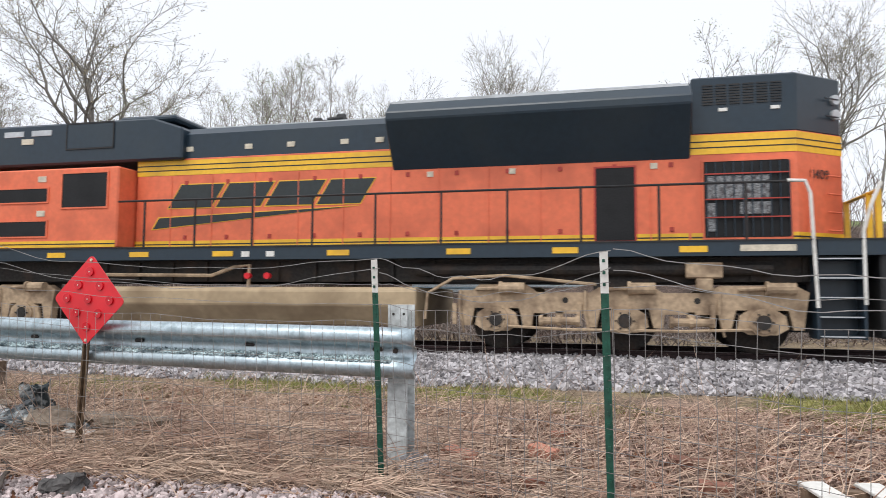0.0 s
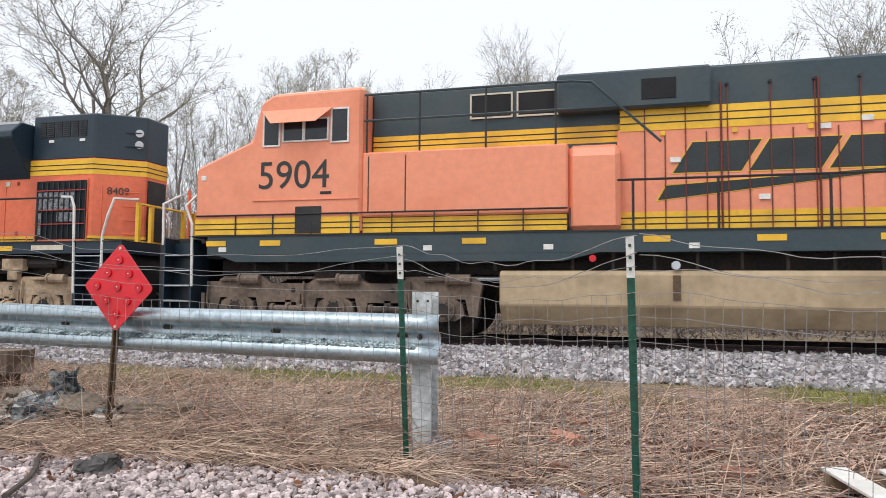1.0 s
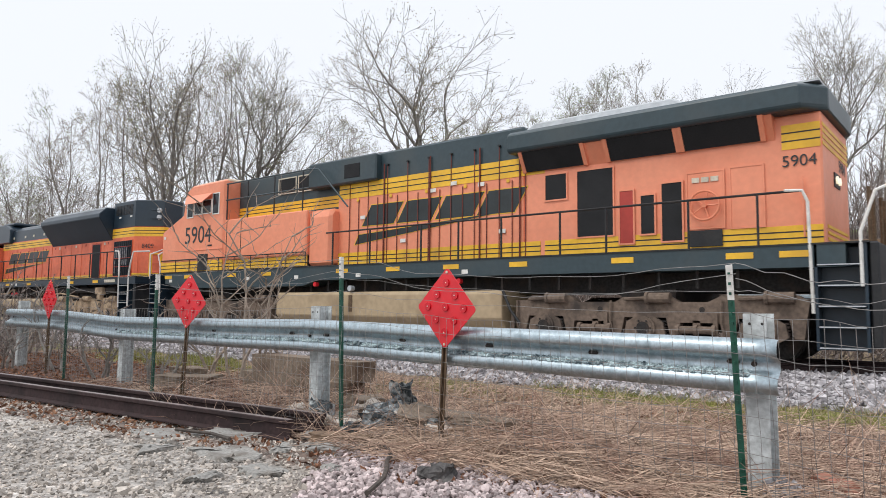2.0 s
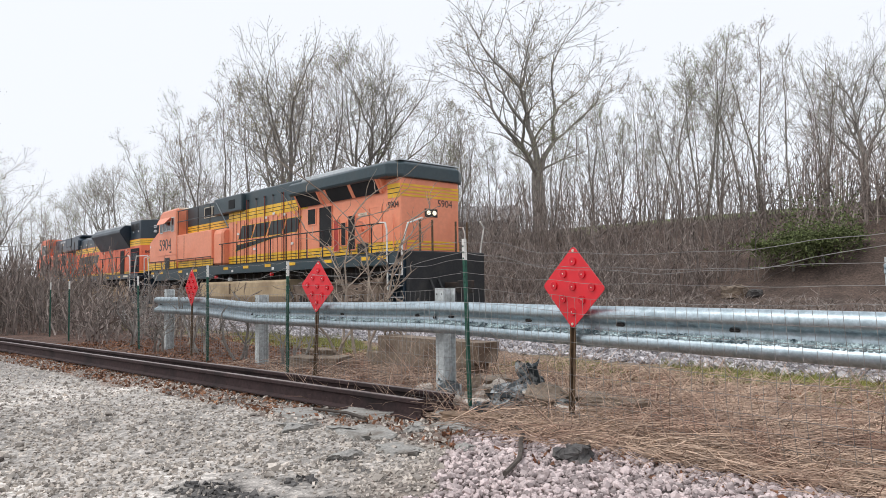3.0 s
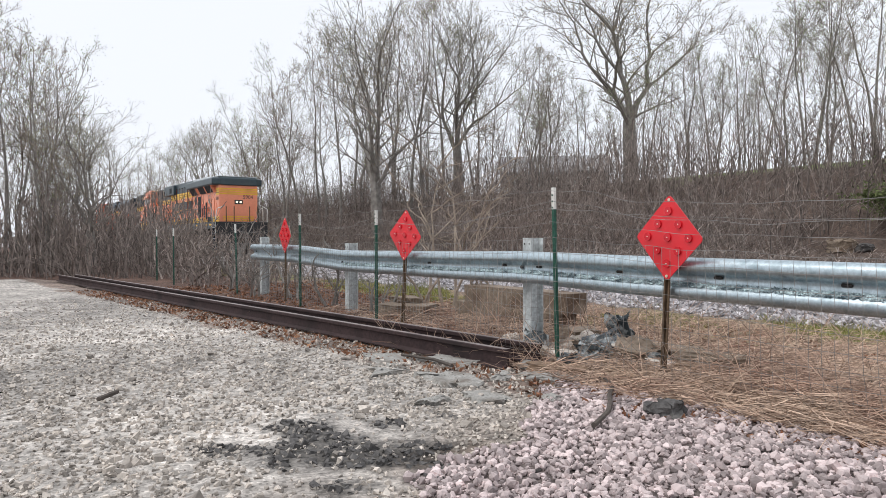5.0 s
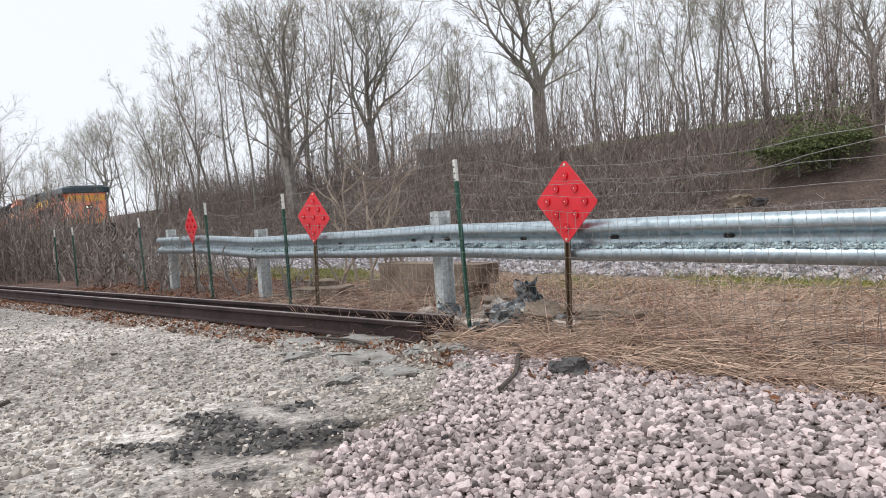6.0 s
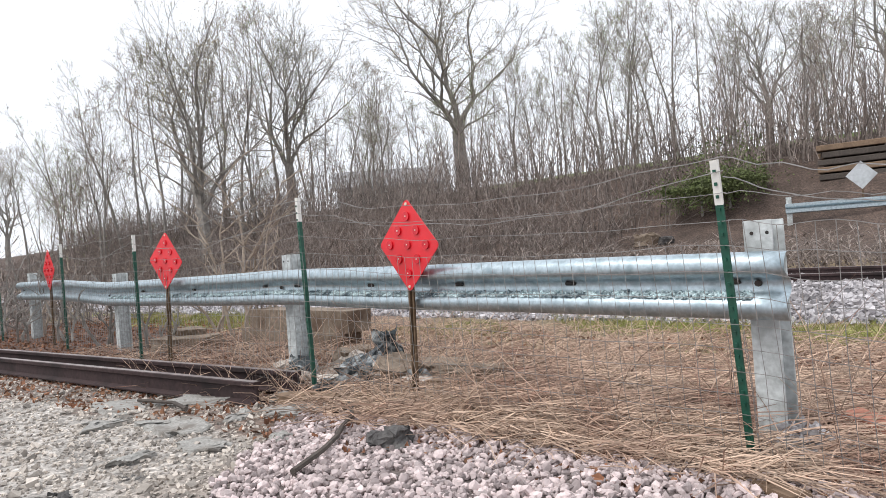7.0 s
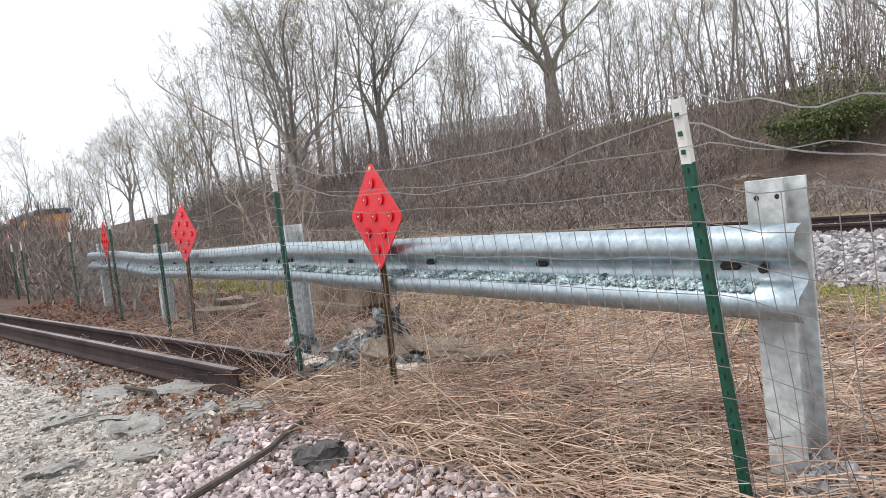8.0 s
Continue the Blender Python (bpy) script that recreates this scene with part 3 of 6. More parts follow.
# ---- signs ----
def diamond_sign(m, lean_pole, ground):
    root = tagged(new("marker_sign"), "red diamond end marker with nine reflectors on a rusty post", "road sign", "red diamond markers")
    root.matrix_basis = m
    bm = bmesh.new()
    c, rr = 0.3235, 0.03
    outline = []
    for q in range(4):
        a0 = math.radians(90 * q)
        cx, cz = (c - rr * 1.414) * math.cos(a0), (c - rr * 1.414) * math.sin(a0)
        for s in (-45, -15, 15, 45):
            outline.append((cx + rr * math.cos(a0 + math.radians(s)), cz + rr * math.sin(a0 + math.radians(s))))
    extrude(bm, outline, -0.0035, 0.0035, "y")
    bmesh.ops.recalc_face_normals(bm, faces=bm.faces)
    part("plate", bm, M_SIGN, root, "red reflective diamond plate")
    for i in range(3):
        for j in range(3):
            x, z = (i - j) * 0.098, (i + j - 2) * 0.098 + 0.005
            r = part("reflector", made(tube, [(x, -0.004, z), (x, -0.012, z), (x, -0.0155, z)], 0.032, 14), M_REFLECTOR, root)
            part("stud", made(tube, [(x, -0.0155, z), (x, -0.018, z)], 0.0045, 8), M_WHITE, r)
    for z in (0.285, -0.285):
        part("bolt", made(tube, [(0, -0.0036, z), (0, -0.010, z)], 0.011, 8), M_CREAM, root)
    bm = bmesh.new()
    extrude(bm, [(-0.028, 0.005), (-0.014, 0.005), (-0.010, 0.028), (0.010, 0.028), (0.014, 0.005), (0.028, 0.005), (0.028, 0.009), (0.016, 0.009), (0.012, 0.033), (-0.012, 0.033), (-0.016, 0.009), (-0.028, 0.009)], 0, 1, "x")
    for v in bm.verts:
        s, a, b = v.co
        z = 0.26 - s * (0.26 + ground)
        v.co = (a + lean_pole[0] * min(0, z + 0.3), b + lean_pole[1] * min(0, z + 0.3), z)
    bmesh.ops.recalc_face_normals(bm, faces=bm.faces)
    part("pole", bm, M_RUST, root, "rusty U-channel post")
    return root


diamond_sign(pose(-2.297, 3.734, 1.052, 0, 2.2, -5.5), (0.05, -0.03), 1.15)
diamond_sign(pose(-6.349, 3.928, 1.10, 0, 5, 6), (-0.03, 0.0), 1.25)
diamond_sign(pose(-10.711, 4.112, 1.13, 0, 1, -3.5), (0.02, 0.0), 1.3)


# ---- fence ----
FENCE = [(3.1, 1.72, 1.28), (1.33, 2.72, 1.31), (0.03, 3.32, 1.315), (-3.43, 3.64, 1.497), (-6.87, 3.80, 1.43), (-9.75, 3.97, 1.48), (-13.4, 4.05, 1.40), (-17.2, 3.75, 1.35), (-19.2, 3.8, 1.35)]


def t_post(x, y, top, lean):
    root = tagged(new("fence_post"), "green steel T-post with a white painted tip", "fence post", "steel fence posts")
    root.matrix_basis = pose(x, y, 0, lean[1], lean[0], -10)
    bm = bmesh.new()
    box(bm, -0.018, 0.018, -0.004, 0.0, -0.35, top - 0.19)
    box(bm, -0.003, 0.003, 0.0, 0.03, -0.35, top - 0.19)
    part("shaft", bm, M_TPOST, root, "green enamelled T-section")
    bm = bmesh.new()
    box(bm, -0.0185, 0.0185, -0.0045, 0.0, top - 0.19, top)
    box(bm, -0.0035, 0.0035, 0.0, 0.031, top - 0.19, top)
    part("tip", bm, M_WHITE, root, "chipped white painted tip")
    bm = bmesh.new()
    z = 0.02
    while z < top - 0.03:
        box(bm, -0.006, 0.006, -0.011, -0.003, z, z + 0.014)
        z += 0.054
    tagged(part("studs", bm, M_TPOST, root), kind="stuff")


def fence():
    leans = [(0, 9), (0.5, 9.0), (2.0, 9.0), (-1.0, 0.8), (0, 0), (-0.8, 0), (-9, 0), (-2, 0), (1, 0)]
    for (x, y, top), lean in zip(FENCE, leans):
        dx = math.sin(math.radians(lean[0])) * top
        dy = -math.sin(math.radians(lean[1])) * top
        t_post(x - dx, y - dy, top, lean)
    root = tagged(new("wire_fence"), "sagging woven wire fence strung on steel posts", "wire fence")
    back = (0.2, 0.2, 0.2, -0.02, 0, 0, 0)
    heights = [0.03, 0.11, 0.19, 0.28, 0.38, 0.49, 0.60, 0.71, 0.82, 0.93, 1.04, 1.15]
    for i, (a, b) in enumerate(zip(FENCE[:6], FENCE[1:7])):
        L = math.hypot(b[0] - a[0], b[1] - a[1])
        n = max(2, int(L / 0.0762))
        p0, p1 = [], []

        def at(s, z):
            top = a[2] + (b[2] - a[2]) * s
            lift = (top - 1.31) * z / 1.3
            sag = 0.05 * math.sin(math.pi * s) * (z / 1.1) ** 2
            wob = 0.018 * lump((i * 9 + s * 5, z * 3), 1.5, 2) * (0.3 + z)
            base = (back[i] + (back[i + 1] - back[i]) * s) * max(0, 1 - z / 1.31)
            w = 0.025 * lump((i * 7 + s * 4, z * 2), 1.1, 8)
            return (a[0] + (b[0] - a[0]) * s + w * 0.6, a[1] + (b[1] - a[1]) * s - 0.022 + w + base, z + lift - sag + wob)

        for h in heights:
            for j in range(n):
                p0.append(at(j / n, h))
                p1.append(at((j + 1) / n, h))
        tops = len(heights) - 3 if i > 1 else len(heights) - 2
        for j in range(n + 1):
            for ha, hb in zip(heights[:tops], heights[1:tops + 1]):
                p0.append(at(j / n, ha))
                p1.append(at(j / n, hb))
        r = np.full(len(p0), 0.0017)
        tagged(soup("wire_panel", *segments(p0, p1, r, r, 3), M_WIRE, root, "grey woven wire between two posts"), kind="stuff")
        for k2, (h, dip) in enumerate(((1.22, 0.10), (1.30, -0.04 if i > 2 else 0.05))):
            pts = []
            for j in range(25):
                s = j / 24
                x, y, z = at(s, h)
                pts.append((x, y, z - dip * math.sin(math.pi * s) + 0.03 * lump((s * 5 + i, k2), 1.2, 6)))
            part("top_strand", made(tube, pts, 0.0025, 4), M_WIRE, root, "loose wavy top strand")


fence()


# ---- loose rails, slabs, rubble, pallet ----
def loose_rail(x0, y0, x1, y1, label):
    L = math.hypot(x1 - x0, y1 - y0)
    ob = part("loose_rail", made(extrude, RAIL_PROFILE, 0, L, "x"), M_RAIL)
    ob.matrix_basis = pose(x0, y0, -0.078, 0, 0, math.degrees(math.atan2(y1 - y0, x1 - x0)))
    tagged(ob, label, "steel rail", "loose rails beside the fence")
    part("head_wear", made(box, 0, L, -0.027, 0.027, 0.1725, 0.1745), M_RAILTOP, ob, "dull worn rail head")


loose_rail(-3.61, 3.285, -21.1, 1.62, "long rusty rail lying along the gravel lot")
loose_rail(-3.67, 3.706, -21.0, 2.02, "second rusty rail lying behind the first")


def rough_block(name, x, y, z, sx, sy, sz, turn, material, label, category, seed=0, jag=0.12, tilt=(0, 0)):
    bm = bmesh.new()
    box(bm, -sx / 2, sx / 2, -sy / 2, sy / 2, 0, sz)
    bmesh.ops.subdivide_edges(bm, edges=bm.edges[:], cuts=6, use_grid_fill=True)
    for v in bm.verts:
        o = noise.noise_vector(v.co * (2.2 / max(sx, 0.2)) + Vector((seed * 3.1, seed, 0)))
        c = noise.noise_vector(v.co * (9 / max(sx, 0.2)) + Vector((seed, seed * 1.7, 4)))
        v.co += Vector((o.x * sx, o.y * sy, o.z * sz)) * jag + Vector((c.x * sx, c.y * sy, c.z * sz)) * jag * 0.4
    bmesh.ops.recalc_face_normals(bm, faces=bm.faces)
    ob = part(name, bm, material)
    ob.matrix_basis = pose(x, y, z, tilt[0], tilt[1], turn)
    return tagged(ob, label, category)


def clutter():
    rough_block("concrete_slab", -6.0, 5.35, -0.1, 2.2, 0.35, 0.26, -4, M_CONC, "weathered concrete beam lying behind the guardrail", "concrete slab", 1, 0.03)
    rough_block("concrete_slab", -5.85, 5.38, 0.165, 2.1, 0.33, 0.24, -2, M_CONC, "weathered concrete beam stacked on another", "concrete slab", 2, 0.03)
    rough_block("flat_stone", -7.6, 4.75, -0.06, 0.8, 0.5, 0.16, 20, M_CONC, "flat broken stone beside a sapling", "stone", 3, 0.15)
    rough_block("flat_stone", -7.9, 4.9, 0.08, 0.5, 0.35, 0.1, -10, M_CONC, "small flat stone resting on another", "stone", 4, 0.15)
    rough_block("rubble", -3.30, 4.15, -0.04, 0.36, 0.28, 0.2, 35, M_TAR, "lump of torn black and white tarred rubble", "rubble", 5, 0.3, (14, -10))
    rough_block("rubble", -3.5, 4.55, -0.06, 0.24, 0.14, 0.36, 10, M_TAR, "upright piece of torn black sheeting", "rubble", 6, 0.45, (12, 15))
    g = random.Random(17)
    for i in range(22):
        x, y = -3.35 + g.gauss(0, 0.42), 4.1 + g.gauss(0, 0.32)
        dark = i % 3
        s = g.uniform(0.14, 0.36)
        rough_block("rubble", x, y, ground_z(x, y) + 0.005, s, s * g.uniform(0.4, 0.8), s * g.uniform(0.2, 0.5), g.uniform(0, 180), (M_TAR, M_FINE, M_CONC)[dark], ("torn lump of black tarred sheeting", "pale broken stone in the rubble", "brown broken slab in the rubble")[dark], "rubble", 70 + i, 0.4, (g.uniform(-20, 20), g.uniform(-20, 20)))
    rough_block("rubble", -2.95, 4.45, -0.04, 0.7, 0.3, 0.14, 12, M_CONC, "weathered broken slab half sunk in leaves", "rubble", 7, 0.15)
    rough_block("timber", -2.1, 4.15, -0.03, 0.75, 0.14, 0.10, 22, M_TIMBER, "short rotting timber behind the marker post", "timber", 8, 0.05)
    rough_block("rubble", -4.0, 4.6, -0.05, 0.5, 0.3, 0.18, -20, M_CONC, "broken grey slab in the litter", "rubble", 9, 0.2)
    rough_block("asphalt_lump", -1.68, 2.9, -0.03, 0.2, 0.13, 0.09, 10, M_ASPH, "black lump of broken asphalt on gravel", "asphalt lump", 10, 0.55)
    for i, (x, y, s) in enumerate(((-3.45, 2.5, 0.42), (-2.75, 2.4, 0.28), (-3.0, 3.25, 0.38), (-3.95, 2.3, 0.3), (-2.9, 2.05, 0.2), (-3.2, 2.9, 0.2), (-2.5, 2.75, 0.18))):
        rough_block("flat_rock", x, y, ground_z(x, y) - 0.02, s, s * 0.6, 0.05, 25 * i, M_SLAB, "flat pale grey slab of broken paving", "flat rock", 20 + i, 0.5)
    for i, (x, y, a, s) in enumerate(((0.844, 4.55, -40, 1), (0.30, 4.25, -30, 1.15), (1.81, 4.55, 5, 1.05), (1.9, 3.95, 0, 0.9), (0.9, 5.3, 20, 0.7), (0.85, 3.75, 10, 0.7))):
        rough_block("brick", x, y, ground_z(x, y) + 0.01, 0.21 * s, 0.10 * s, 0.075 * s, a, M_BRICK, "old red brick lying in dry grass", "brick", 30 + i, 0.08, (6, 4))
    h = np.random.default_rng(23)
    at = np.stack([0.1 + h.normal(0, 0.11, 420), 3.82 + h.normal(0, 0.11, 420), np.zeros(420)], 1)
    at[:, 2] = ground_z(0.1, 3.82) + 0.14 * np.exp(-((at[:, 0] - 0.1) ** 2 + (at[:, 1] - 3.82) ** 2) / 0.022) * h.uniform(0.3, 1, 420)
    tagged(soup("crumbled_footing", *stones(h, at, h.uniform(0.015, 0.05, 420)), M_BALLAST), "crumbled grey concrete footing round a guardrail post", "rubble", kind="stuff")
    for i, (x, y, sx, sy, sz, a, m) in enumerate(((-4.17, 3.02, 0.5, 0.3, 0.04, 20, M_SLAB), (-3.1, 3.46, 0.5, 0.16, 0.07, 12, M_TIMBER), (-3.5, 3.5, 0.34, 0.2, 0.05, 5, M_SLAB), (-4.5, 2.6, 0.6, 0.3, 0.03, -15, M_SLAB), (-2.65, 3.75, 0.3, 0.14, 0.06, 50, M_TIMBER), (-2.35, 4.3, 0.5, 0.2, 0.13, 18, M_CONC), (-1.3, 4.4, 0.25, 0.12, 0.06, -30, M_TIMBER))):
        rough_block("debris", x, y, ground_z(x, y) - 0.01, sx, sy, sz, a, m, {M_SLAB: "flat pale grey slab broken from old paving", M_TIMBER: "splintered brown board lying in litter", M_CONC: "weathered brown concrete lump half buried"}[m], "debris", 90 + i, 0.4)
    rough_block("timber", 0.15, 3.2, -0.05, 0.35, 0.10, 0.06, -25, M_TIMBER, "dark splintered timber by the fence post", "timber", 42, 0.1)
    for pts, lab in (([(-2.8, 3.48), (-2.55, 3.34), (-2.34, 3.17), (-2.18, 2.96), (-2.04, 2.81), (-1.83, 2.56), (-1.74, 2.4), (-1.66, 2.25)], "dark twisted stick lying on the gravel"), ([(-3.7, 2.75), (-4.1, 2.85), (-4.5, 2.75)], "short dark stick near the rails"), ([(-4.15, 0.15), (-4.35, 0.3)], "short dark stick on the lot")):
        ob = part("stick", made(tube, [(x, y, ground_z(x, y) + 0.045 + 0.02 * lump((x, y), 4, 3)) for x, y in pts], 0.016, 6), M_DARKTIMBER)
        tagged(ob, lab, "stick")
    pallet = tagged(new("pallet"), "white painted slatted pallet lying on the verge", "pallet")
    pallet.matrix_basis = pose(2.95, 3.40, -0.04, 0, 0, 8)
    for i in range(4):
        bm = bmesh.new()
        box(bm, -0.55 + i * 0.30, -0.41 + i * 0.30, -0.55, 0.55, 0.09, 0.11)
        part("slat", soften(bm, 0.004), M_WHITE, pallet)
    for y in (-0.45, 0.0, 0.45):
        bm = bmesh.new()
        box(bm, -0.56, 0.66, y - 0.03, y + 0.03, 0.0, 0.088)
        part("bearer", bm, M_TIMBER, pallet)


clutter()


# ---- locomotives: x runs from nose (or rear) along the unit, z from the rail head ----
def plate(bm, x0, x1, z0, z1, y, t=0.008):
    box(bm, x0, x1, -y - t, -y, z0, z1)


def both(fn, *a):
    """The near and the far side, a mesh each."""
    sides = []
    for s in (1, -1):
        bm = bmesh.new()
        fn(bm, s, *a)
        bmesh.ops.recalc_face_normals(bm, faces=bm.faces)
        sides.append(bm)
    return tuple(sides)


def sidebox(bm, s, x0, x1, y0, y1, z0, z1):
    box(bm, x0, x1, min(-y0 * s, -y1 * s), max(-y0 * s, -y1 * s), z0, z1)


def striped_band(root, x0, x1, z0, z1, y, lines=2):
    b = part("yellow_band", both(sidebox, x0, x1, y - 0.02, y + 0.006, z0, z1), M_YELLOW, root, "yellow painted stripe band")
    for i in range(lines):
        z = z0 + (z1 - z0) * (i + 1) / (lines + 1)
        part("pinstripe", both(sidebox, x0, x1, y - 0.01, y + 0.0085, z - 0.011, z + 0.011), M_BLACK, b)
    return b


def emblem(root, x0, x1, z0, z1, y, sx0, sx1, sz):
    """The painted emblem: four slanted dark blocks edged in yellow over a tapering stripe."""
    w, h = (x1 - x0), z1 - z0
    sl = h * 0.62
    cell = (w - sl) / 4

    def par(bm, a, b, za, zb, yy, t=0.004):
        lean = lambda z: sl * (z - z0) / h
        extrude(bm, [(a + lean(za), za), (b + lean(za), za), (b + lean(zb), zb), (a + lean(zb), zb)], -yy - t, -yy, "y")
    for i in range(4):
        a = x0 + i * cell + 0.04 * cell
        b = a + cell * (0.90 if i < 3 else 0.82)
        g = 0.02
        bm = bmesh.new()
        par(bm, a - g, b + g, z0 - g, z1 + g, y)
        bmesh.ops.recalc_face_normals(bm, faces=bm.faces)
        rim = part("emblem_edge", bm, M_YELLOW, root, "yellow edge of the painted emblem")
        bm = bmesh.new()
        par(bm, a, b, z0, z1, y + 0.004)
        bmesh.ops.recalc_face_normals(bm, faces=bm.faces)
        part("emblem_block", bm, M_LOGO, rim, "dark slanted emblem block")
    bm = bmesh.new()
    extrude(bm, [(sx0 - 0.04, sz[0] - 0.02), (sx0 + 0.12, sz[1] + 0.02), (sx1 + 0.05, sz[2] + 0.02)], -y - 0.004, -y, "y")
    bmesh.ops.recalc_face_normals(bm, faces=bm.faces)
    rim = part("swoosh_edge", bm, M_YELLOW, root, "yellow edge of the tapering stripe")
    bm = bmesh.new()
    extrude(bm, [(sx0, sz[0]), (sx0 + 0.14, sz[1]), (sx1 - 0.2, sz[2])], -y - 0.008, -y - 0.004, "y")
    bmesh.ops.recalc_face_normals(bm, faces=bm.faces)
    part("swoosh", bm, M_LOGO, rim, "dark tapering stripe")


def bogie(root, cx, axles, steel):
    """A three-axle bogie; returns its wheelsets, which turn."""
    sets = []
    bm = bmesh.new()
    a, c = min(axles) - cx, max(axles) - cx
    prof = [(a - 0.68, 0.72), (a - 0.66, 1.0), (a - 0.42, 1.0), (a - 0.3, 1.1), (a + 0.5, 1.1), (a + 0.68, 0.97), (-0.55, 0.97), (-0.4, 1.06), (0.45, 1.06), (0.6, 0.97), (c - 0.85, 0.97), (c - 0.62, 1.08), (c + 0.5, 1.08), (c + 0.68, 0.98)]
    for q in (c, 0.0, a):
        prof += [(q + 0.62, 0.62), (q + 0.59, 0.40), (q + 0.45, 0.40), (q + 0.38, 0.70), (q - 0.38, 0.70), (q - 0.45, 0.40), (q - 0.59, 0.40), (q - 0.62, 0.62)]
    for s in (1, -1):
        extrude(bm, [(cx + p[0], p[1]) for p in prof], s * 1.36, s * 1.18, "y")
    bmesh.ops.recalc_face_normals(bm, faces=bm.faces)
    frame_part = part("bogie_frame", bm, steel, root, "dusty cast bogie side frame")
    part("bolster", made(box, cx - 0.5, cx + 0.5, -1.2, 1.2, 0.75, 1.2), M_IRON, root)
    for x in axles:
        for s in (1, -1):
            bm = bmesh.new()
            extrude(bm, [(x - 0.37, 0.42), (x - 0.33, 0.62), (x - 0.2, 0.70), (x + 0.2, 0.70), (x + 0.33, 0.62), (x + 0.37, 0.42), (x + 0.2, 0.32), (x - 0.2, 0.32)], -0.05, 0.05, "y")
            bmesh.ops.translate(bm, verts=bm.verts, vec=(0, -1.34 * s, 0))
            tube(bm, [(x, -1.38 * s, 0.515), (x, -1.44 * s, 0.515)], 0.21, 18)
            tube(bm, [(x, -1.44 * s, 0.515), (x, -1.46 * s, 0.515)], 0.17, 18)
            bmesh.ops.recalc_face_normals(bm, faces=bm.faces)
            housing = part("axle_box", bm, steel, root, "dusty round axle housing")
            bm = bmesh.new()
            tube(bm, [(x, -1.46 * s, 0.515), (x, -1.475 * s, 0.515)], 0.115, 14)
            for k in range(6):
                t = k * math.pi / 3
                tube(bm, [(x + 0.14 * math.cos(t), -1.455 * s, 0.515 + 0.14 * math.sin(t)), (x + 0.14 * math.cos(t), -1.475 * s, 0.515 + 0.14 * math.sin(t))], 0.018, 6)
            part("bearing_cap", bm, M_IRON, housing, "dark bearing cap with bolts")
            for dx in (-0.52, 0.52):
                bm = bmesh.new()
                for i in range(5):
                    tube(bm, [(x + dx * 0.6, -1.27 * s, 0.40 + i * 0.055), (x + dx * 0.6, -1.27 * s, 0.43 + i * 0.055)], 0.085, 8)
                part("spring", bm, M_IRON, root)
        bm = bmesh.new()
        tube(bm, [(0, -1.0, 0), (0, 1.0, 0)], 0.09, 10)
        for s in (1, -1):
            tube(bm, [(0, 0.72 * s, 0), (0, 0.745 * s, 0)], 0.545, 28)
            tube(bm, [(0, 0.745 * s, 0), (0, 0.85 * s, 0)], 0.515, 28)
            tube(bm, [(0, 0.85 * s, 0), (0, 0.90 * s, 0)], 0.17, 12)
            for k in range(5):
                t = k * 2 * math.pi / 5
                tube(bm, [(0.33 * math.cos(t), 0.85 * s, 0.33 * math.sin(t)), (0.33 * math.cos(t), 0.857 * s, 0.33 * math.sin(t))], 0.05, 8)
        bmesh.ops.recalc_face_normals(bm, faces=bm.faces)
        w = part("wheelset", bm, M_IRON, root, "dark steel wheelset")
        w.location = (x, 0, 0.515)
        sets.append(w)
    for x in axles:
        bm = bmesh.new()
        tube(bm, [(x + 0.05, -1.40, 1.04), (x + 0.10, -1.40, 1.04)], 0.115, 12)
        tube(bm, [(x + 0.10, -1.40, 1.04), (x + 0.48, -1.40, 1.04)], 0.095, 12)
        tube(bm, [(x - 0.35, -1.40, 1.02), (x + 0.05, -1.40, 1.04)], 0.03, 6)
        part("brake_cylinder", bm, steel, root, "dusty brake cylinder on the side frame")
        part("sand_pipe", made(tube, [(x - 0.62, -1.40, 1.0), (x - 0.63, -1.41, 0.62), (x - 0.56, -1.38, 0.28)], 0.02, 6), steel, root)
        part("shoe_hanger", made(box, x - 0.76, x - 0.69, -1.41, -1.36, 0.42, 0.78), steel, root)
    for x in (min(axles) + 1.05, max(axles) - 1.05):
        bm = bmesh.new()
        tube(bm, [(x - 0.3, -1.38, 0.50), (x + 0.3, -1.38, 0.50)], 0.065, 10)
        for e in (-0.3, 0.0, 0.3):
            tube(bm, [(x + e - 0.03, -1.38, 0.50), (x + e + 0.03, -1.38, 0.50)], 0.095, 10)
        box(bm, x - 0.06, x + 0.06, -1.36, -1.24, 0.5, 0.66)
        part("slack_adjuster", bm, steel, root, "pale dusty cylinder between the axles")
        part("frame_hole", made(tube, [(x + 0.1, -1.355, 0.84), (x + 0.1, -1.364, 0.84)], 0.05, 10), M_IRON, frame_part)
    bm = bmesh.new()
    tube(bm, [(cx - 1.9, -1.42, 0.40), (cx - 0.9, -1.42, 0.36), (cx + 0.9, -1.42, 0.36), (cx + 1.9, -1.42, 0.40)], 0.025, 6)
    part("brake_rod", bm, steel, root)
    return sets


def handrail(root, xs, x0, x1, z0, z1, y=1.5):
    for x in xs:
        part("handrail_post", both(lambda bm, s: tube(bm, [(x, -y * s, z0), (x, -y * s, z1)], 0.022, 6)), M_BLACK, root)
    part("handrail_bar", both(lambda bm, s: tube(bm, [(x0, -y * s, z1), (x1, -y * s, z1)], 0.02, 6)), M_BLACK, root)


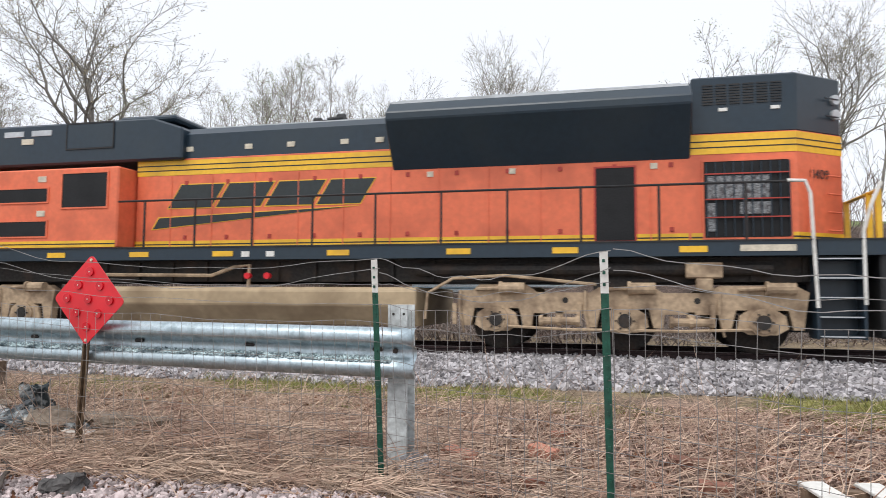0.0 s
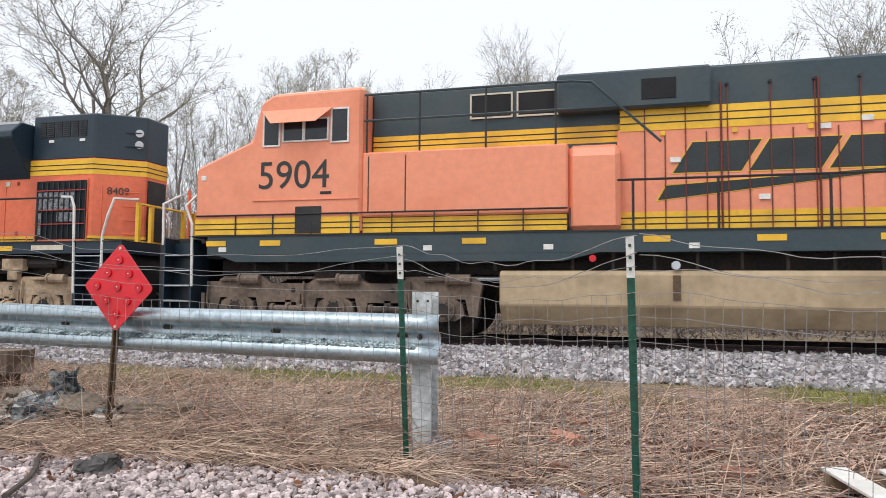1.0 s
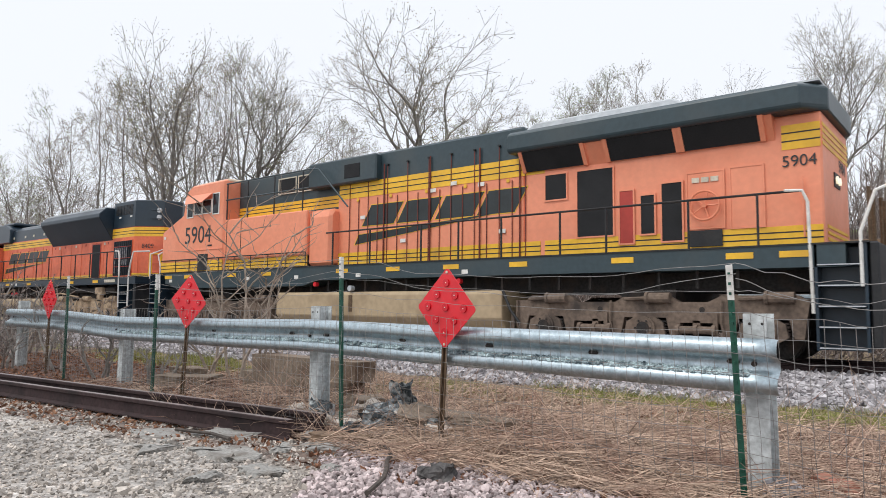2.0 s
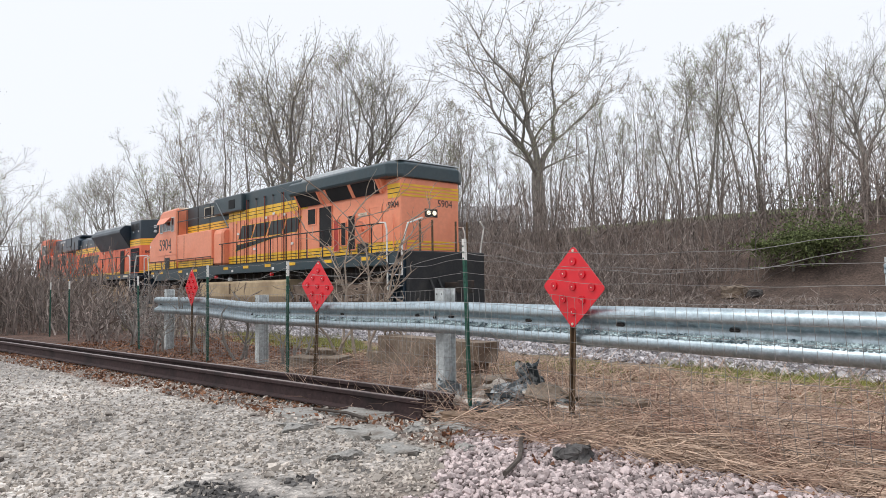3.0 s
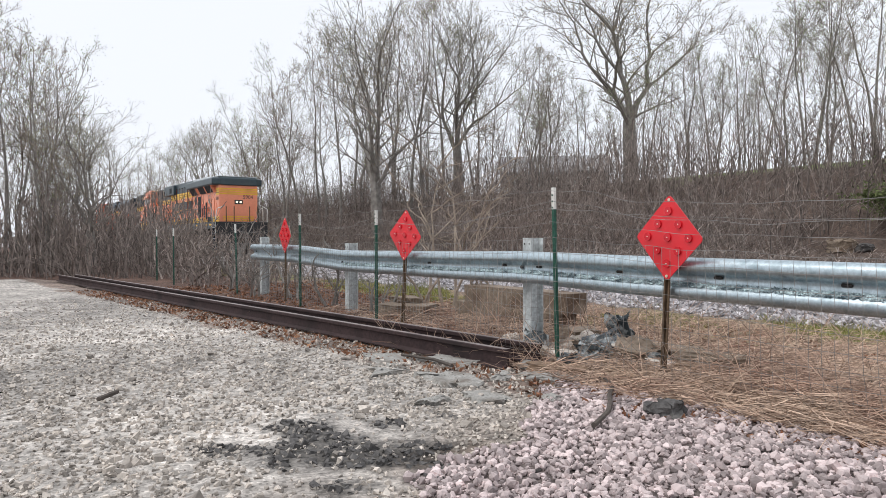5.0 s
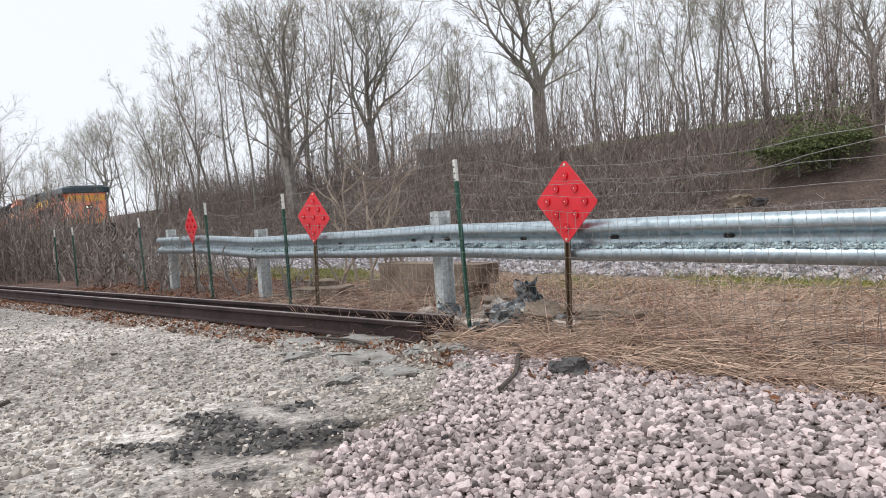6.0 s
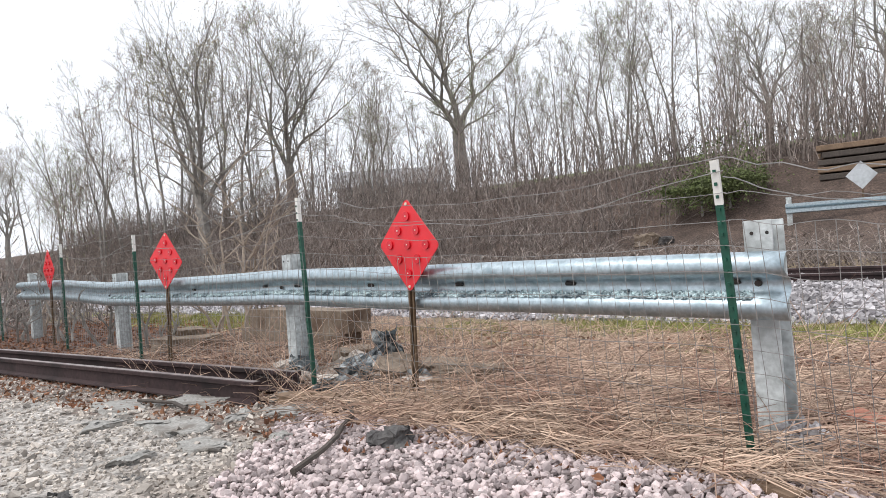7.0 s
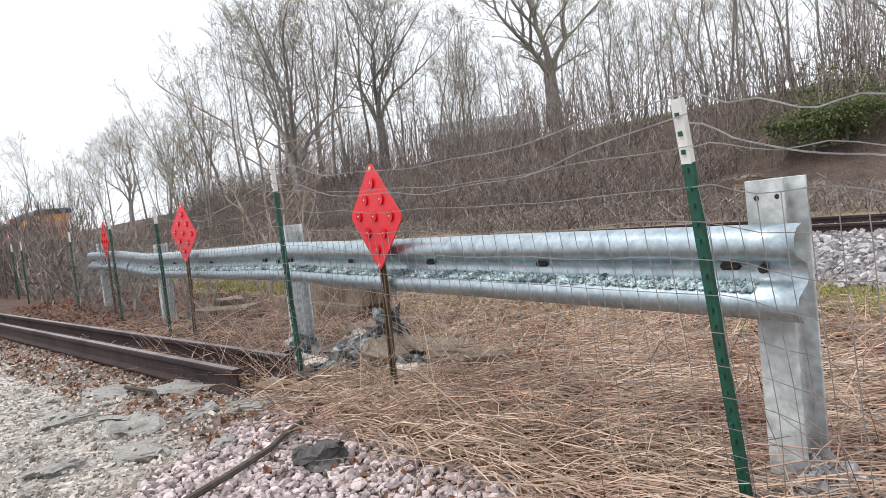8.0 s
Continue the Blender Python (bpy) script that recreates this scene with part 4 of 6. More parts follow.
def steps(root, x0, x1, z0, z1, n):
    side = part("step_well", both(sidebox, x0, x1, 0.9, 1.2, z0, z1), M_NAVY, root, "dark green step well")
    for x in (x0, x1):
        part("step_stringer", both(sidebox, x - 0.02, x + 0.02, 1.2, 1.5, z0, z1 + 0.05), M_NAVY, side)
    for i in range(n):
        z = z0 + 0.02 + (z1 - z0) * i / n
        part("step_tread", both(sidebox, x0, x1, 1.2, 1.5, z, z + 0.03), M_NAVY, side)
        part("tread_edge", both(sidebox, x0 + 0.02, x1 - 0.02, 1.5, 1.508, z + 0.012, z + 0.03), M_SILVER, side, "worn bright tread edge")


def panel(name, root, x0, x1, z0, z1, y, material, label="", rim=None):
    bm = bmesh.new()
    plate(bm, x0, x1, z0, z1, y, 0.012)
    ob = part(name, soften(bm, 0.004), material, root, label)
    if rim:
        for a in ((x0 - 0.03, x1 + 0.03, z1, z1 + 0.03), (x0 - 0.03, x1 + 0.03, z0 - 0.03, z0), (x0 - 0.03, x0, z0, z1), (x1, x1 + 0.03, z0, z1)):
            part("rim", made(plate, *a, y, 0.02), rim, ob)
    return ob


def seam(root, x, z0, z1, y, material=M_IRON):
    part("door_seam", made(plate, x - 0.009, x + 0.009, z0, z1, y, 0.010), material, root)


def reflectors(root, xs, z, wide=0.42):
    for x in xs:
        part("side_reflector", made(plate, x, x + wide, z, z + 0.10, 1.505, 0.006), M_YELLOW, root, "yellow reflective strip")


def loco_front():
    """The trailing unit: wide cab leading, flared radiator at its rear."""
    root = tagged(new("locomotive"), "orange and dark green diesel locomotive with yellow bands, cab leading", "locomotive", "coupled locomotives")
    root["paint"] = 1
    part("underframe", made(box, 0.3, 19.3, -1.5, 1.5, 1.50, 1.86), M_GREEN, root, "dark green side sill")
    bm = bmesh.new()
    extrude(bm, [(0.9, 1.36), (7.0, 1.36), (7.6, 1.50), (0.5, 1.50)], -1.495, 1.495, "y")
    part("sill_skirt", bm, M_GREEN, root)
    part("walkway", made(box, -0.1, 19.6, -1.52, 1.52, 1.84, 1.865), M_BLACK, root)
    # cab and nose
    cab = [(0.0, 1.866), (0.0, 3.18), (1.18, 3.66), (1.36, 4.38), (1.62, 4.53), (3.42, 4.56), (3.42, 1.866)]
    bm = bmesh.new()
    extrude(bm, cab, -1.5, 1.5, "y")
    soften(bm, 0.06)
    cabp = part("cab", bm, M_ORANGE, root, "faded orange cab with sloping nose")
    bm = bmesh.new()
    extrude(bm, [(1.40, 4.44), (1.62, 4.57), (3.42, 4.60), (3.42, 4.50), (1.65, 4.46)], -1.38, 1.38, "y")
    part("cab_roof", soften(bm, 0.03), M_ROOF, cabp, "orange cab roof, painted paler for the light from the sky")
    bm = bmesh.new()
    box(bm, 1.9, 2.5, -0.5, 0.5, 4.58, 4.68)
    part("roof_unit", soften(bm, 0.03), M_ROOF, cabp)
    striped_band(root, 0.02, 3.40, 1.875, 2.18, 1.5)
    for x0, x1, z0, z1 in ((1.46, 1.76, 3.55, 4.14), (1.86, 2.24, 3.62, 4.0), (2.30, 2.74, 3.62, 4.0), (2.84, 3.14, 3.57, 4.16)):
        panel("cab_window", cabp, x0, x1, z0, z1, 1.5, M_GLASS, "dark cab window in a pale frame", M_WHITE)
    bm = bmesh.new()
    extrude(bm, [(1.42, 4.20), (2.86, 4.20), (2.62, 3.90), (1.72, 3.90)], 0, 0.02, "y")
    for v in bm.verts:
        v.co.y = -1.53 - v.co.y - (4.20 - v.co.z) * 0.75
    bmesh.ops.recalc_face_normals(bm, faces=bm.faces)
    part("sun_visor", bm, M_ORANGE, cabp, "orange side window visor")
    bm = bmesh.new()
    extrude(bm, [(1.25, 3.76), (1.235, 3.76), (1.355, 4.28), (1.37, 4.28)], -1.2, 1.2, "y")
    part("windscreen", bm, M_GLASS, cabp, "sloping windscreen")
    lettering("cab_number", "5904", 0.74, M_LOGO, cabp, (1.33, -1.506, 2.73), (90, 0, 0), "dark cab-side number")
    panel("nose_door", cabp, 2.13, 2.65, 1.885, 2.38, 1.508, M_BLACK, "dark kick plate opening")
    panel("number_vent", cabp, 2.62, 2.84, 2.60, 2.65, 1.5, M_BLACK)
    for z, a, b in ((2.50, 1.25, 3.4),):
        part("rain_strip", made(plate, a, b, z, z + 0.02, 1.5, 0.02), M_ORANGE, cabp)
    panel("marker_plate", cabp, 0.13, 0.24, 2.93, 3.02, 1.5, M_WHITE)
    bm = bmesh.new()
    box(bm, 0.35, 0.75, -0.35, 0.35, 3.30, 3.50)
    part("headlight_box", soften(bm, 0.03), M_BLACK, cabp)
    part("nose_emblem", made(box, -0.008, 0.0, -1.0, 0.2, 2.75, 3.05), M_LOGO, cabp, "dark slanted emblem on the nose")
    # equipment box along the walkway
    bm = bmesh.new()
    box(bm, 3.43, 7.1, -1.48, 1.48, 2.16, 3.34)
    box1 = part("equipment_box", soften(bm, 0.03), M_ORANGE, root, "orange equipment box beside the walkway")
    for x in (3.55, 4.25):
        seam(box1, x, 2.25, 3.26, 1.478)
    bm = bmesh.new()
    extrude(bm, [(-1.42, 1.87), (-1.42, 3.2), (-1.3, 3.34), (1.3, 3.34), (1.42, 3.2), (1.42, 1.87)], 7.1, 7.95, "x")
    part("filter_box", soften(bm, 0.08), M_ORANGE, root, "orange rounded cabinet end")
    part("box_base", made(box, 3.43, 7.1, -1.40, 1.40, 1.866, 2.16), M_BLACK, root)
    striped_band(root, 3.43, 7.08, 1.885, 2.15, 1.42)
    for i in range(9):
        x = 0.9 + i * 0.78
        part("guard_bar", made(plate, x - 0.012, x + 0.012, 1.87, 2.24, 1.515, 0.01), M_BLACK, root)
    part("guard_rail", made(tube, [(0.05, -1.525, 2.24), (7.1, -1.525, 2.24)], 0.016, 6), M_BLACK, root)
    # hood behind the cab
    bm = bmesh.new()
    box(bm, 3.42, 8.0, -1.0, 1.0, 3.30, 4.55)
    hood1 = part("front_hood", soften(bm, 0.04), M_GREEN, root, "dark green upper hood")
    striped_band(hood1, 3.46, 8.0, 3.42, 3.72, 1.0)
    bm = bmesh.new()
    box(bm, 6.9, 9.4, -1.3, 1.3, 3.92, 4.58)
    blow = part("blower_housing", soften(bm, 0.04), M_GREEN, root, "dark green blower housing")
    panel("blower_grille", blow, 8.3, 8.85, 4.05, 4.40, 1.3, M_GRILLE, "square dark intake grille")
    for x in (5.35, 6.2):
        panel("intake_grille", hood1, x, x + 0.72, 3.98, 4.38, 1.02, M_GRILLE, "dark louvred intake", M_CREAM)
    for z in (4.40, 3.92):
        part("roof_handrail", made(tube, [(3.45, -1.46, z), (7.15, -1.46, z)], 0.022, 6), M_GREEN, root)
    part("roof_handrail", made(tube, [(7.15, -1.46, 4.40), (7.5, -1.46, 4.36), (8.6, -1.44, 3.30)], 0.022, 6), M_GREEN, root)
    for x in (3.5, 4.5, 5.7, 6.9):
        part("handrail_post", made(tube, [(x, -1.46, 3.34), (x, -1.46, 4.40)], 0.02, 6), M_BLACK, root)
    # engine hood
    bm = bmesh.new()
    box(bm, 7.9, 13.5, -1.12, 1.12, 1.866, 3.6)
    hood = part("engine_hood", soften(bm, 0.02), M_ORANGE, root, "orange engine room doors")
    bm = bmesh.new()
    box(bm, 8.0, 13.5, -1.11, 1.11, 3.58, 4.62)
    part("upper_hood", soften(bm, 0.05), M_GREEN, root, "dark green upper engine hood")
    striped_band(hood, 7.95, 13.9, 1.885, 2.19, 1.125)
    striped_band(hood, 7.95, 14.0, 3.56, 3.94, 1.125)
    emblem(hood_tag(root, hood), 8.75, 13.75, 2.83, 3.33, 1.122, 8.55, 13.2, (2.38, 2.62, 2.86))
    for i in range(17):
        seam(hood, 8.35 + i * 0.325, 1.9, 4.25 if i % 2 == 0 else 3.5, 1.134, M_SEAM)
        if i % 2 == 0:
            part("hinge_knob", made(tube, [(8.35 + i * 0.325, -1.11, 4.27), (8.35 + i * 0.325, -1.17, 4.27)], 0.028, 6), M_BLACK, hood)
    for x in (9.55, 11.0, 12.4, 13.42):
        part("drain_pipe", made(tube, [(x, -1.15, 1.88), (x, -1.15, 4.3)], 0.018, 6), M_SEAM, hood)
    for i in range(5):
        panel("door_latch", hood, 8.6 + i * 1.12, 8.68 + i * 1.12, 3.46, 3.54, 1.135, M_YELLOW)
    for x, z in ((8.75, 3.0), (11.0, 3.45), (12.35, 3.45), (12.9, 2.4), (10.1, 2.35), (11.6, 3.55)):
        panel("warning_label", hood, x, x + 0.17, z, z + 0.09, 1.142, M_WHITE, "small white warning label")
    bm = bmesh.new()
    box(bm, 11.0, 13.4, -0.7, 0.7, 4.60, 4.66)
    part("exhaust_housing", soften(bm, 0.05), M_GREEN, root, "raised exhaust housing")
    part("exhaust_stack", made(box, 12.2, 12.9, -0.3, 0.3, 4.66, 4.74), M_SILVER, root)
    # radiator section
    bm = bmesh.new()
    box(bm, 13.5, 18.98, -1.12, 1.12, 1.866, 3.99)
    rad = part("radiator_cabin", soften(bm, 0.03), M_ORANGE, root, "orange radiator compartment")
    bm = bmesh.new()
    extrude(bm, [(-1.12, 3.60), (-1.36, 4.02), (1.36, 4.02), (1.12, 3.60)], 14.0, 18.3, "x")
    slope = part("radiator_flare", bm, M_ORANGE, root, "orange sloping underside below the radiator wing")
    bm = bmesh.new()
    plan = [(13.3, -1.47), (18.75, -1.47), (19.08, -1.05), (19.08, 1.05), (18.75, 1.47), (13.3, 1.47)]
    low, rim, top = ([bm.verts.new((x, y * g, z)) for x, y in plan] for g, z in ((0.96, 3.99), (1.0, 4.05), (1.0, 4.36)))
    crest = [bm.verts.new((x - (0.1 if x > 18 else 0), y * 0.91, 4.45)) for x, y in plan]
    for a, b in ((low, rim), (rim, top), (top, crest)):
        for i in range(6):
            bm.faces.new((a[i], a[(i + 1) % 6], b[(i + 1) % 6], b[i]))
    bm.faces.new(low[::-1])
    bm.faces.new(crest)
    bmesh.ops.recalc_face_normals(bm, faces=bm.faces)
    wing = part("radiator_wing", soften(bm, 0.02), M_GREEN, root, "overhanging dark green radiator wing")
    part("wing_top", made(box, 13.4, 18.6, -1.25, 1.25, 4.445, 4.47), M_SILVER, wing, "pale radiator roof screens")
    bm = bmesh.new()
    extrude(bm, [(13.45, 4.46), (13.8, 4.62), (16.6, 4.62), (16.95, 4.46)], -1.15, 1.15, "y")
    part("radiator_hatch", soften(bm, 0.03), M_SILVER, wing, "raised pale roof hatch over the fans")
    for i in range(5):
        part("roof_screen", made(box, 13.6 + i * 1.12, 14.5 + i * 1.12, -1.15, 1.15, 4.47, 4.50), M_SILVER, wing)
    for x0, x1 in ((13.6, 14.9), (15.45, 16.7), (16.85, 18.1)):
        bm = bmesh.new()
        extrude(bm, [(-1.16, 3.62), (-1.17, 3.61), (-1.38, 4.00), (-1.37, 4.01)], x0, x1, "x")
        bmesh.ops.recalc_face_normals(bm, faces=bm.faces)
        part("radiator_screen", bm, M_GRILLE, slope, "dark sloping radiator screen")
        for x in (x0 - 0.04, x1 + 0.04):
            bm = bmesh.new()
            extrude(bm, [(-1.12, 3.60), (-1.18, 3.60), (-1.41, 4.02), (-1.38, 4.06)], x - 0.04, x + 0.04, "x")
            bmesh.ops.recalc_face_normals(bm, faces=bm.faces)
            part("screen_frame", bm, M_ORANGE, slope)
    striped_band(rad, 14.0, 18.96, 1.885, 2.19, 1.125)
    striped_band(rad, 18.40, 18.96, 3.42, 3.82, 1.125)
    panel("louvre", rad, 14.02, 14.49, 3.0, 3.50, 1.125, M_GRILLE, "small dark louvre", M_ORANGE)
    panel("louvre_door", rad, 14.73, 15.47, 2.22, 3.50, 1.125, M_GRILLE, "tall dark louvred door", M_ORANGE)
    panel("slim_door", rad, 15.61, 15.87, 2.05, 3.02, 1.135, M_RED, "narrow red slatted door", M_ORANGE)
    panel("slim_door", rad, 16.02, 16.27, 2.2, 2.9, 1.135, M_GRILLE, "narrow dark door", M_ORANGE)
    panel("slim_door", rad, 16.41, 16.77, 2.05, 3.08, 1.135, M_GRILLE, "narrow dark louvred door", M_ORANGE)
    panel("brake_door", rad, 16.87, 17.47, 2.25, 3.2, 1.128, M_ORANGE, "recessed panel behind the hand wheel", M_ORANGE)
    panel("access_door", rad, 17.60, 18.10, 2.22, 3.22, 1.128, M_ORANGE, "plain orange access door", M_ORANGE)
    panel("dark_recess", rad, 16.90, 17.45, 1.92, 2.2, 1.145, M_BLACK)
    bm = bmesh.new()
    pts = [(17.17 + 0.25 * math.cos(a), -1.21, 2.62 + 0.25 * math.sin(a)) for a in np.linspace(0, 2 * math.pi, 25)]
    tube(bm, pts, 0.018, 6)
    for a in np.linspace(0, 2 * math.pi, 6)[:-1]:
        tube(bm, [(17.17, -1.19, 2.62), (17.17 + 0.25 * math.cos(a), -1.21, 2.62 + 0.25 * math.sin(a))], 0.012, 5)
    tube(bm, [(17.17, -1.12, 2.62), (17.17, -1.22, 2.62)], 0.04, 8)
    part("brake_wheel", bm, M_ORANGE, rad, "orange spoked hand brake wheel")
    for i in range(3):
        panel("warning_label", rad, 16.95 + i * 0.16, 17.08 + i * 0.16, 3.03, 3.12, 1.145, M_CREAM)
    lettering("hood_number", "5904", 0.26, M_LOGO, rad, (18.39, -1.135, 3.14), (90, 0, 0), "small dark hood number")
    lettering("rear_number", "5904", 0.3, M_LOGO, rad, (18.985, 0.25, 3.22), (90, 0, 90), "small dark number on the rear")
    for y in (-0.11, 0.11):
        part("rear_lamp", made(tube, [(18.98, y, 3.02), (19.03, y, 3.02)], 0.065, 12), M_LAMP, rad, "glowing rear lamp")
    part("rear_lamp_box", made(box, 18.97, 19.0, -0.24, 0.24, 2.9, 3.14), M_BLACK, rad)
    part("grab_rail", made(tube, [(18.7, -1.16, 2.0), (18.7, -1.19, 2.95)], 0.015, 6), M_ORANGE, rad)
    for z in (1.95, 2.05, 2.15):
        part("rear_pinstripe", made(box, 18.982, 18.99, -0.9, 0.9, z, z + 0.05), M_YELLOW, rad)
    for z in (3.45, 3.55, 3.65, 3.75):
        part("rear_pinstripe", made(box, 18.982, 18.99, -1.1, 1.1, z, z + 0.06), M_YELLOW, rad)
    # running gear
    bm = bmesh.new()
    extrude(bm, [(-1.48, 0.62), (-1.48, 1.14), (-1.42, 1.20), (1.42, 1.20), (1.48, 1.14), (1.48, 0.62), (1.2, 0.28), (-1.2, 0.28)], 5.95, 13.2, "x")
    tank = part("fuel_tank", soften(bm, 0.02), M_TANK, root, "dusty tan fuel tank")
    part("fuel_gauge", made(plate, 8.75, 8.87, 0.72, 1.12, 1.482, 0.012), M_RUST, tank)
    part("tank_cap", made(tube, [(8.8, -1.4, 1.28), (8.8, -1.52, 1.28)], 0.07, 10), M_SILVER, tank)
    part("centre_sill", made(box, 0.2, 19.2, -0.8, 0.8, 1.15, 1.52), M_IRON, root)
    for i in range(26):
        part("underframe_rib", made(plate, 1.2 + i * 0.66, 1.25 + i * 0.66, 1.2, 1.5, 1.30, 0.03), M_IRON, root)
    for x, z in ((7.5, 1.40), (12.1, 1.40)):
        part("red_valve", made(tube, [(x, -1.40, z), (x, -1.50, z)], 0.06, 8), M_SIGN, root, "small red valve")
    part("hose", made(tube, [(13.2, -1.44, 1.2), (13.4, -1.46, 0.8), (13.6, -1.44, 0.55)], 0.03, 6), M_BLACK, root)
    sets = bogie(root, 2.90, (0.90, 2.90, 4.95), M_TRUCK) + bogie(root, 16.15, (14.15, 16.15, 18.1), M_TRUCK)
    reflectors(root, (0.28, 1.42, 3.7, 5.3, 8.3, 10.0, 11.7, 13.4, 15.6, 17.6, 18.4), 1.66)
    for x in (0.55, 4.6, 6.7, 9.0, 12.2):
        part("side_label", made(plate, x, x + 0.16, 1.55, 1.64, 1.503, 0.006), M_WHITE, root)
    handrail(root, (8.15, 9.45, 11.05, 12.1, 13.2, 14.55, 15.5, 17.0, 18.1), 7.9, 18.75, 1.86, 2.68)
    part("end_handrail", both(lambda bm, s: tube(bm, [(18.5, -1.5 * s, 2.70), (18.75, -1.5 * s, 2.68), (18.82, -1.5 * s, 2.5), (18.85, -1.5 * s, 0.8)], 0.026, 6)), M_WHITE, root, "white grab rail")
    part("end_handrail", both(lambda bm, s: tube(bm, [(19.9, -1.1 * s, 2.75), (19.7, -1.45 * s, 2.6), (19.5, -1.5 * s, 2.0), (19.5, -1.5 * s, 1.2)], 0.026, 6)), M_WHITE, root, "white grab rail")
    part("end_handrail", both(lambda bm, s: tube(bm, [(-0.25, -1.1 * s, 2.7), (-0.2, -1.5 * s, 2.45), (-0.05, -1.5 * s, 2.1), (-0.02, -1.5 * s, 0.9)], 0.026, 6)), M_WHITE, root, "white grab rail")
    part("end_handrail", both(lambda bm, s: tube(bm, [(-0.75, -0.9 * s, 2.75), (-0.7, -1.5 * s, 2.5), (-0.68, -1.5 * s, 1.7)], 0.026, 6)), M_WHITE, root, "white grab rail")
    steps(root, -0.65, -0.05, 0.28, 1.75, 5)
    steps(root, 18.9, 19.55, 0.25, 1.80, 5)
    for x0, x1 in ((-0.80, -0.68), (19.58, 19.72)):
        bm = bmesh.new()
        box(bm, x0, x1, -1.45, 1.45, 0.3, 1.86)
        part("pilot", soften(bm, 0.03), M_BLACK, root, "black end plate")
    part("pilot_deck", made(box, -0.75, 0.35, -1.0, 1.0, 1.45, 1.86), M_BLACK, root)
    part("pilot_deck", made(box, 19.0, 19.7, -1.0, 1.0, 1.45, 1.86), M_BLACK, root)
    bm = bmesh.new()
    box(bm, -1.5, -0.7, -0.15, 0.15, 0.72, 1.0)
    box(bm, -1.65, -1.4, -0.25, 0.22, 0.68, 1.04)
    part("coupler", soften(bm, 0.03), M_IRON, root)
    bm = bmesh.new()
    box(bm, 19.6, 20.4, -0.15, 0.15, 0.72, 1.0)
    box(bm, 20.3, 20.55, -0.25, 0.22, 0.68, 1.04)
    part("coupler", soften(bm, 0.03), M_IRON, root)
    for y in (-0.7, -0.4, 0.5):
        part("air_hose", made(tube, [(-0.8, y, 1.1), (-1.0, y, 0.8), (-1.2, y * 0.9, 0.62), (-1.5, y * 0.8, 0.75)], 0.03, 6), M_BLACK, root)
        part("air_hose", made(tube, [(19.72, y, 1.1), (19.9, y, 0.8), (19.95, y * 0.9, 0.5)], 0.03, 6), M_BLACK, root)
    for y in (-0.9, -0.45, 0.45, 0.9):
        part("end_post", made(tube, [(-0.55, y, 1.86), (-0.55, y, 2.85)], 0.035, 6), M_ORANGE_OLD, root, "orange end railing post")
        part("end_post", made(tube, [(19.55, y, 1.86), (19.55, y, 2.75)], 0.03, 6), M_RUST, root)
    return root, sets


def hood_tag(root, hood):
    hood["paint"] = root["paint"]
    return hood


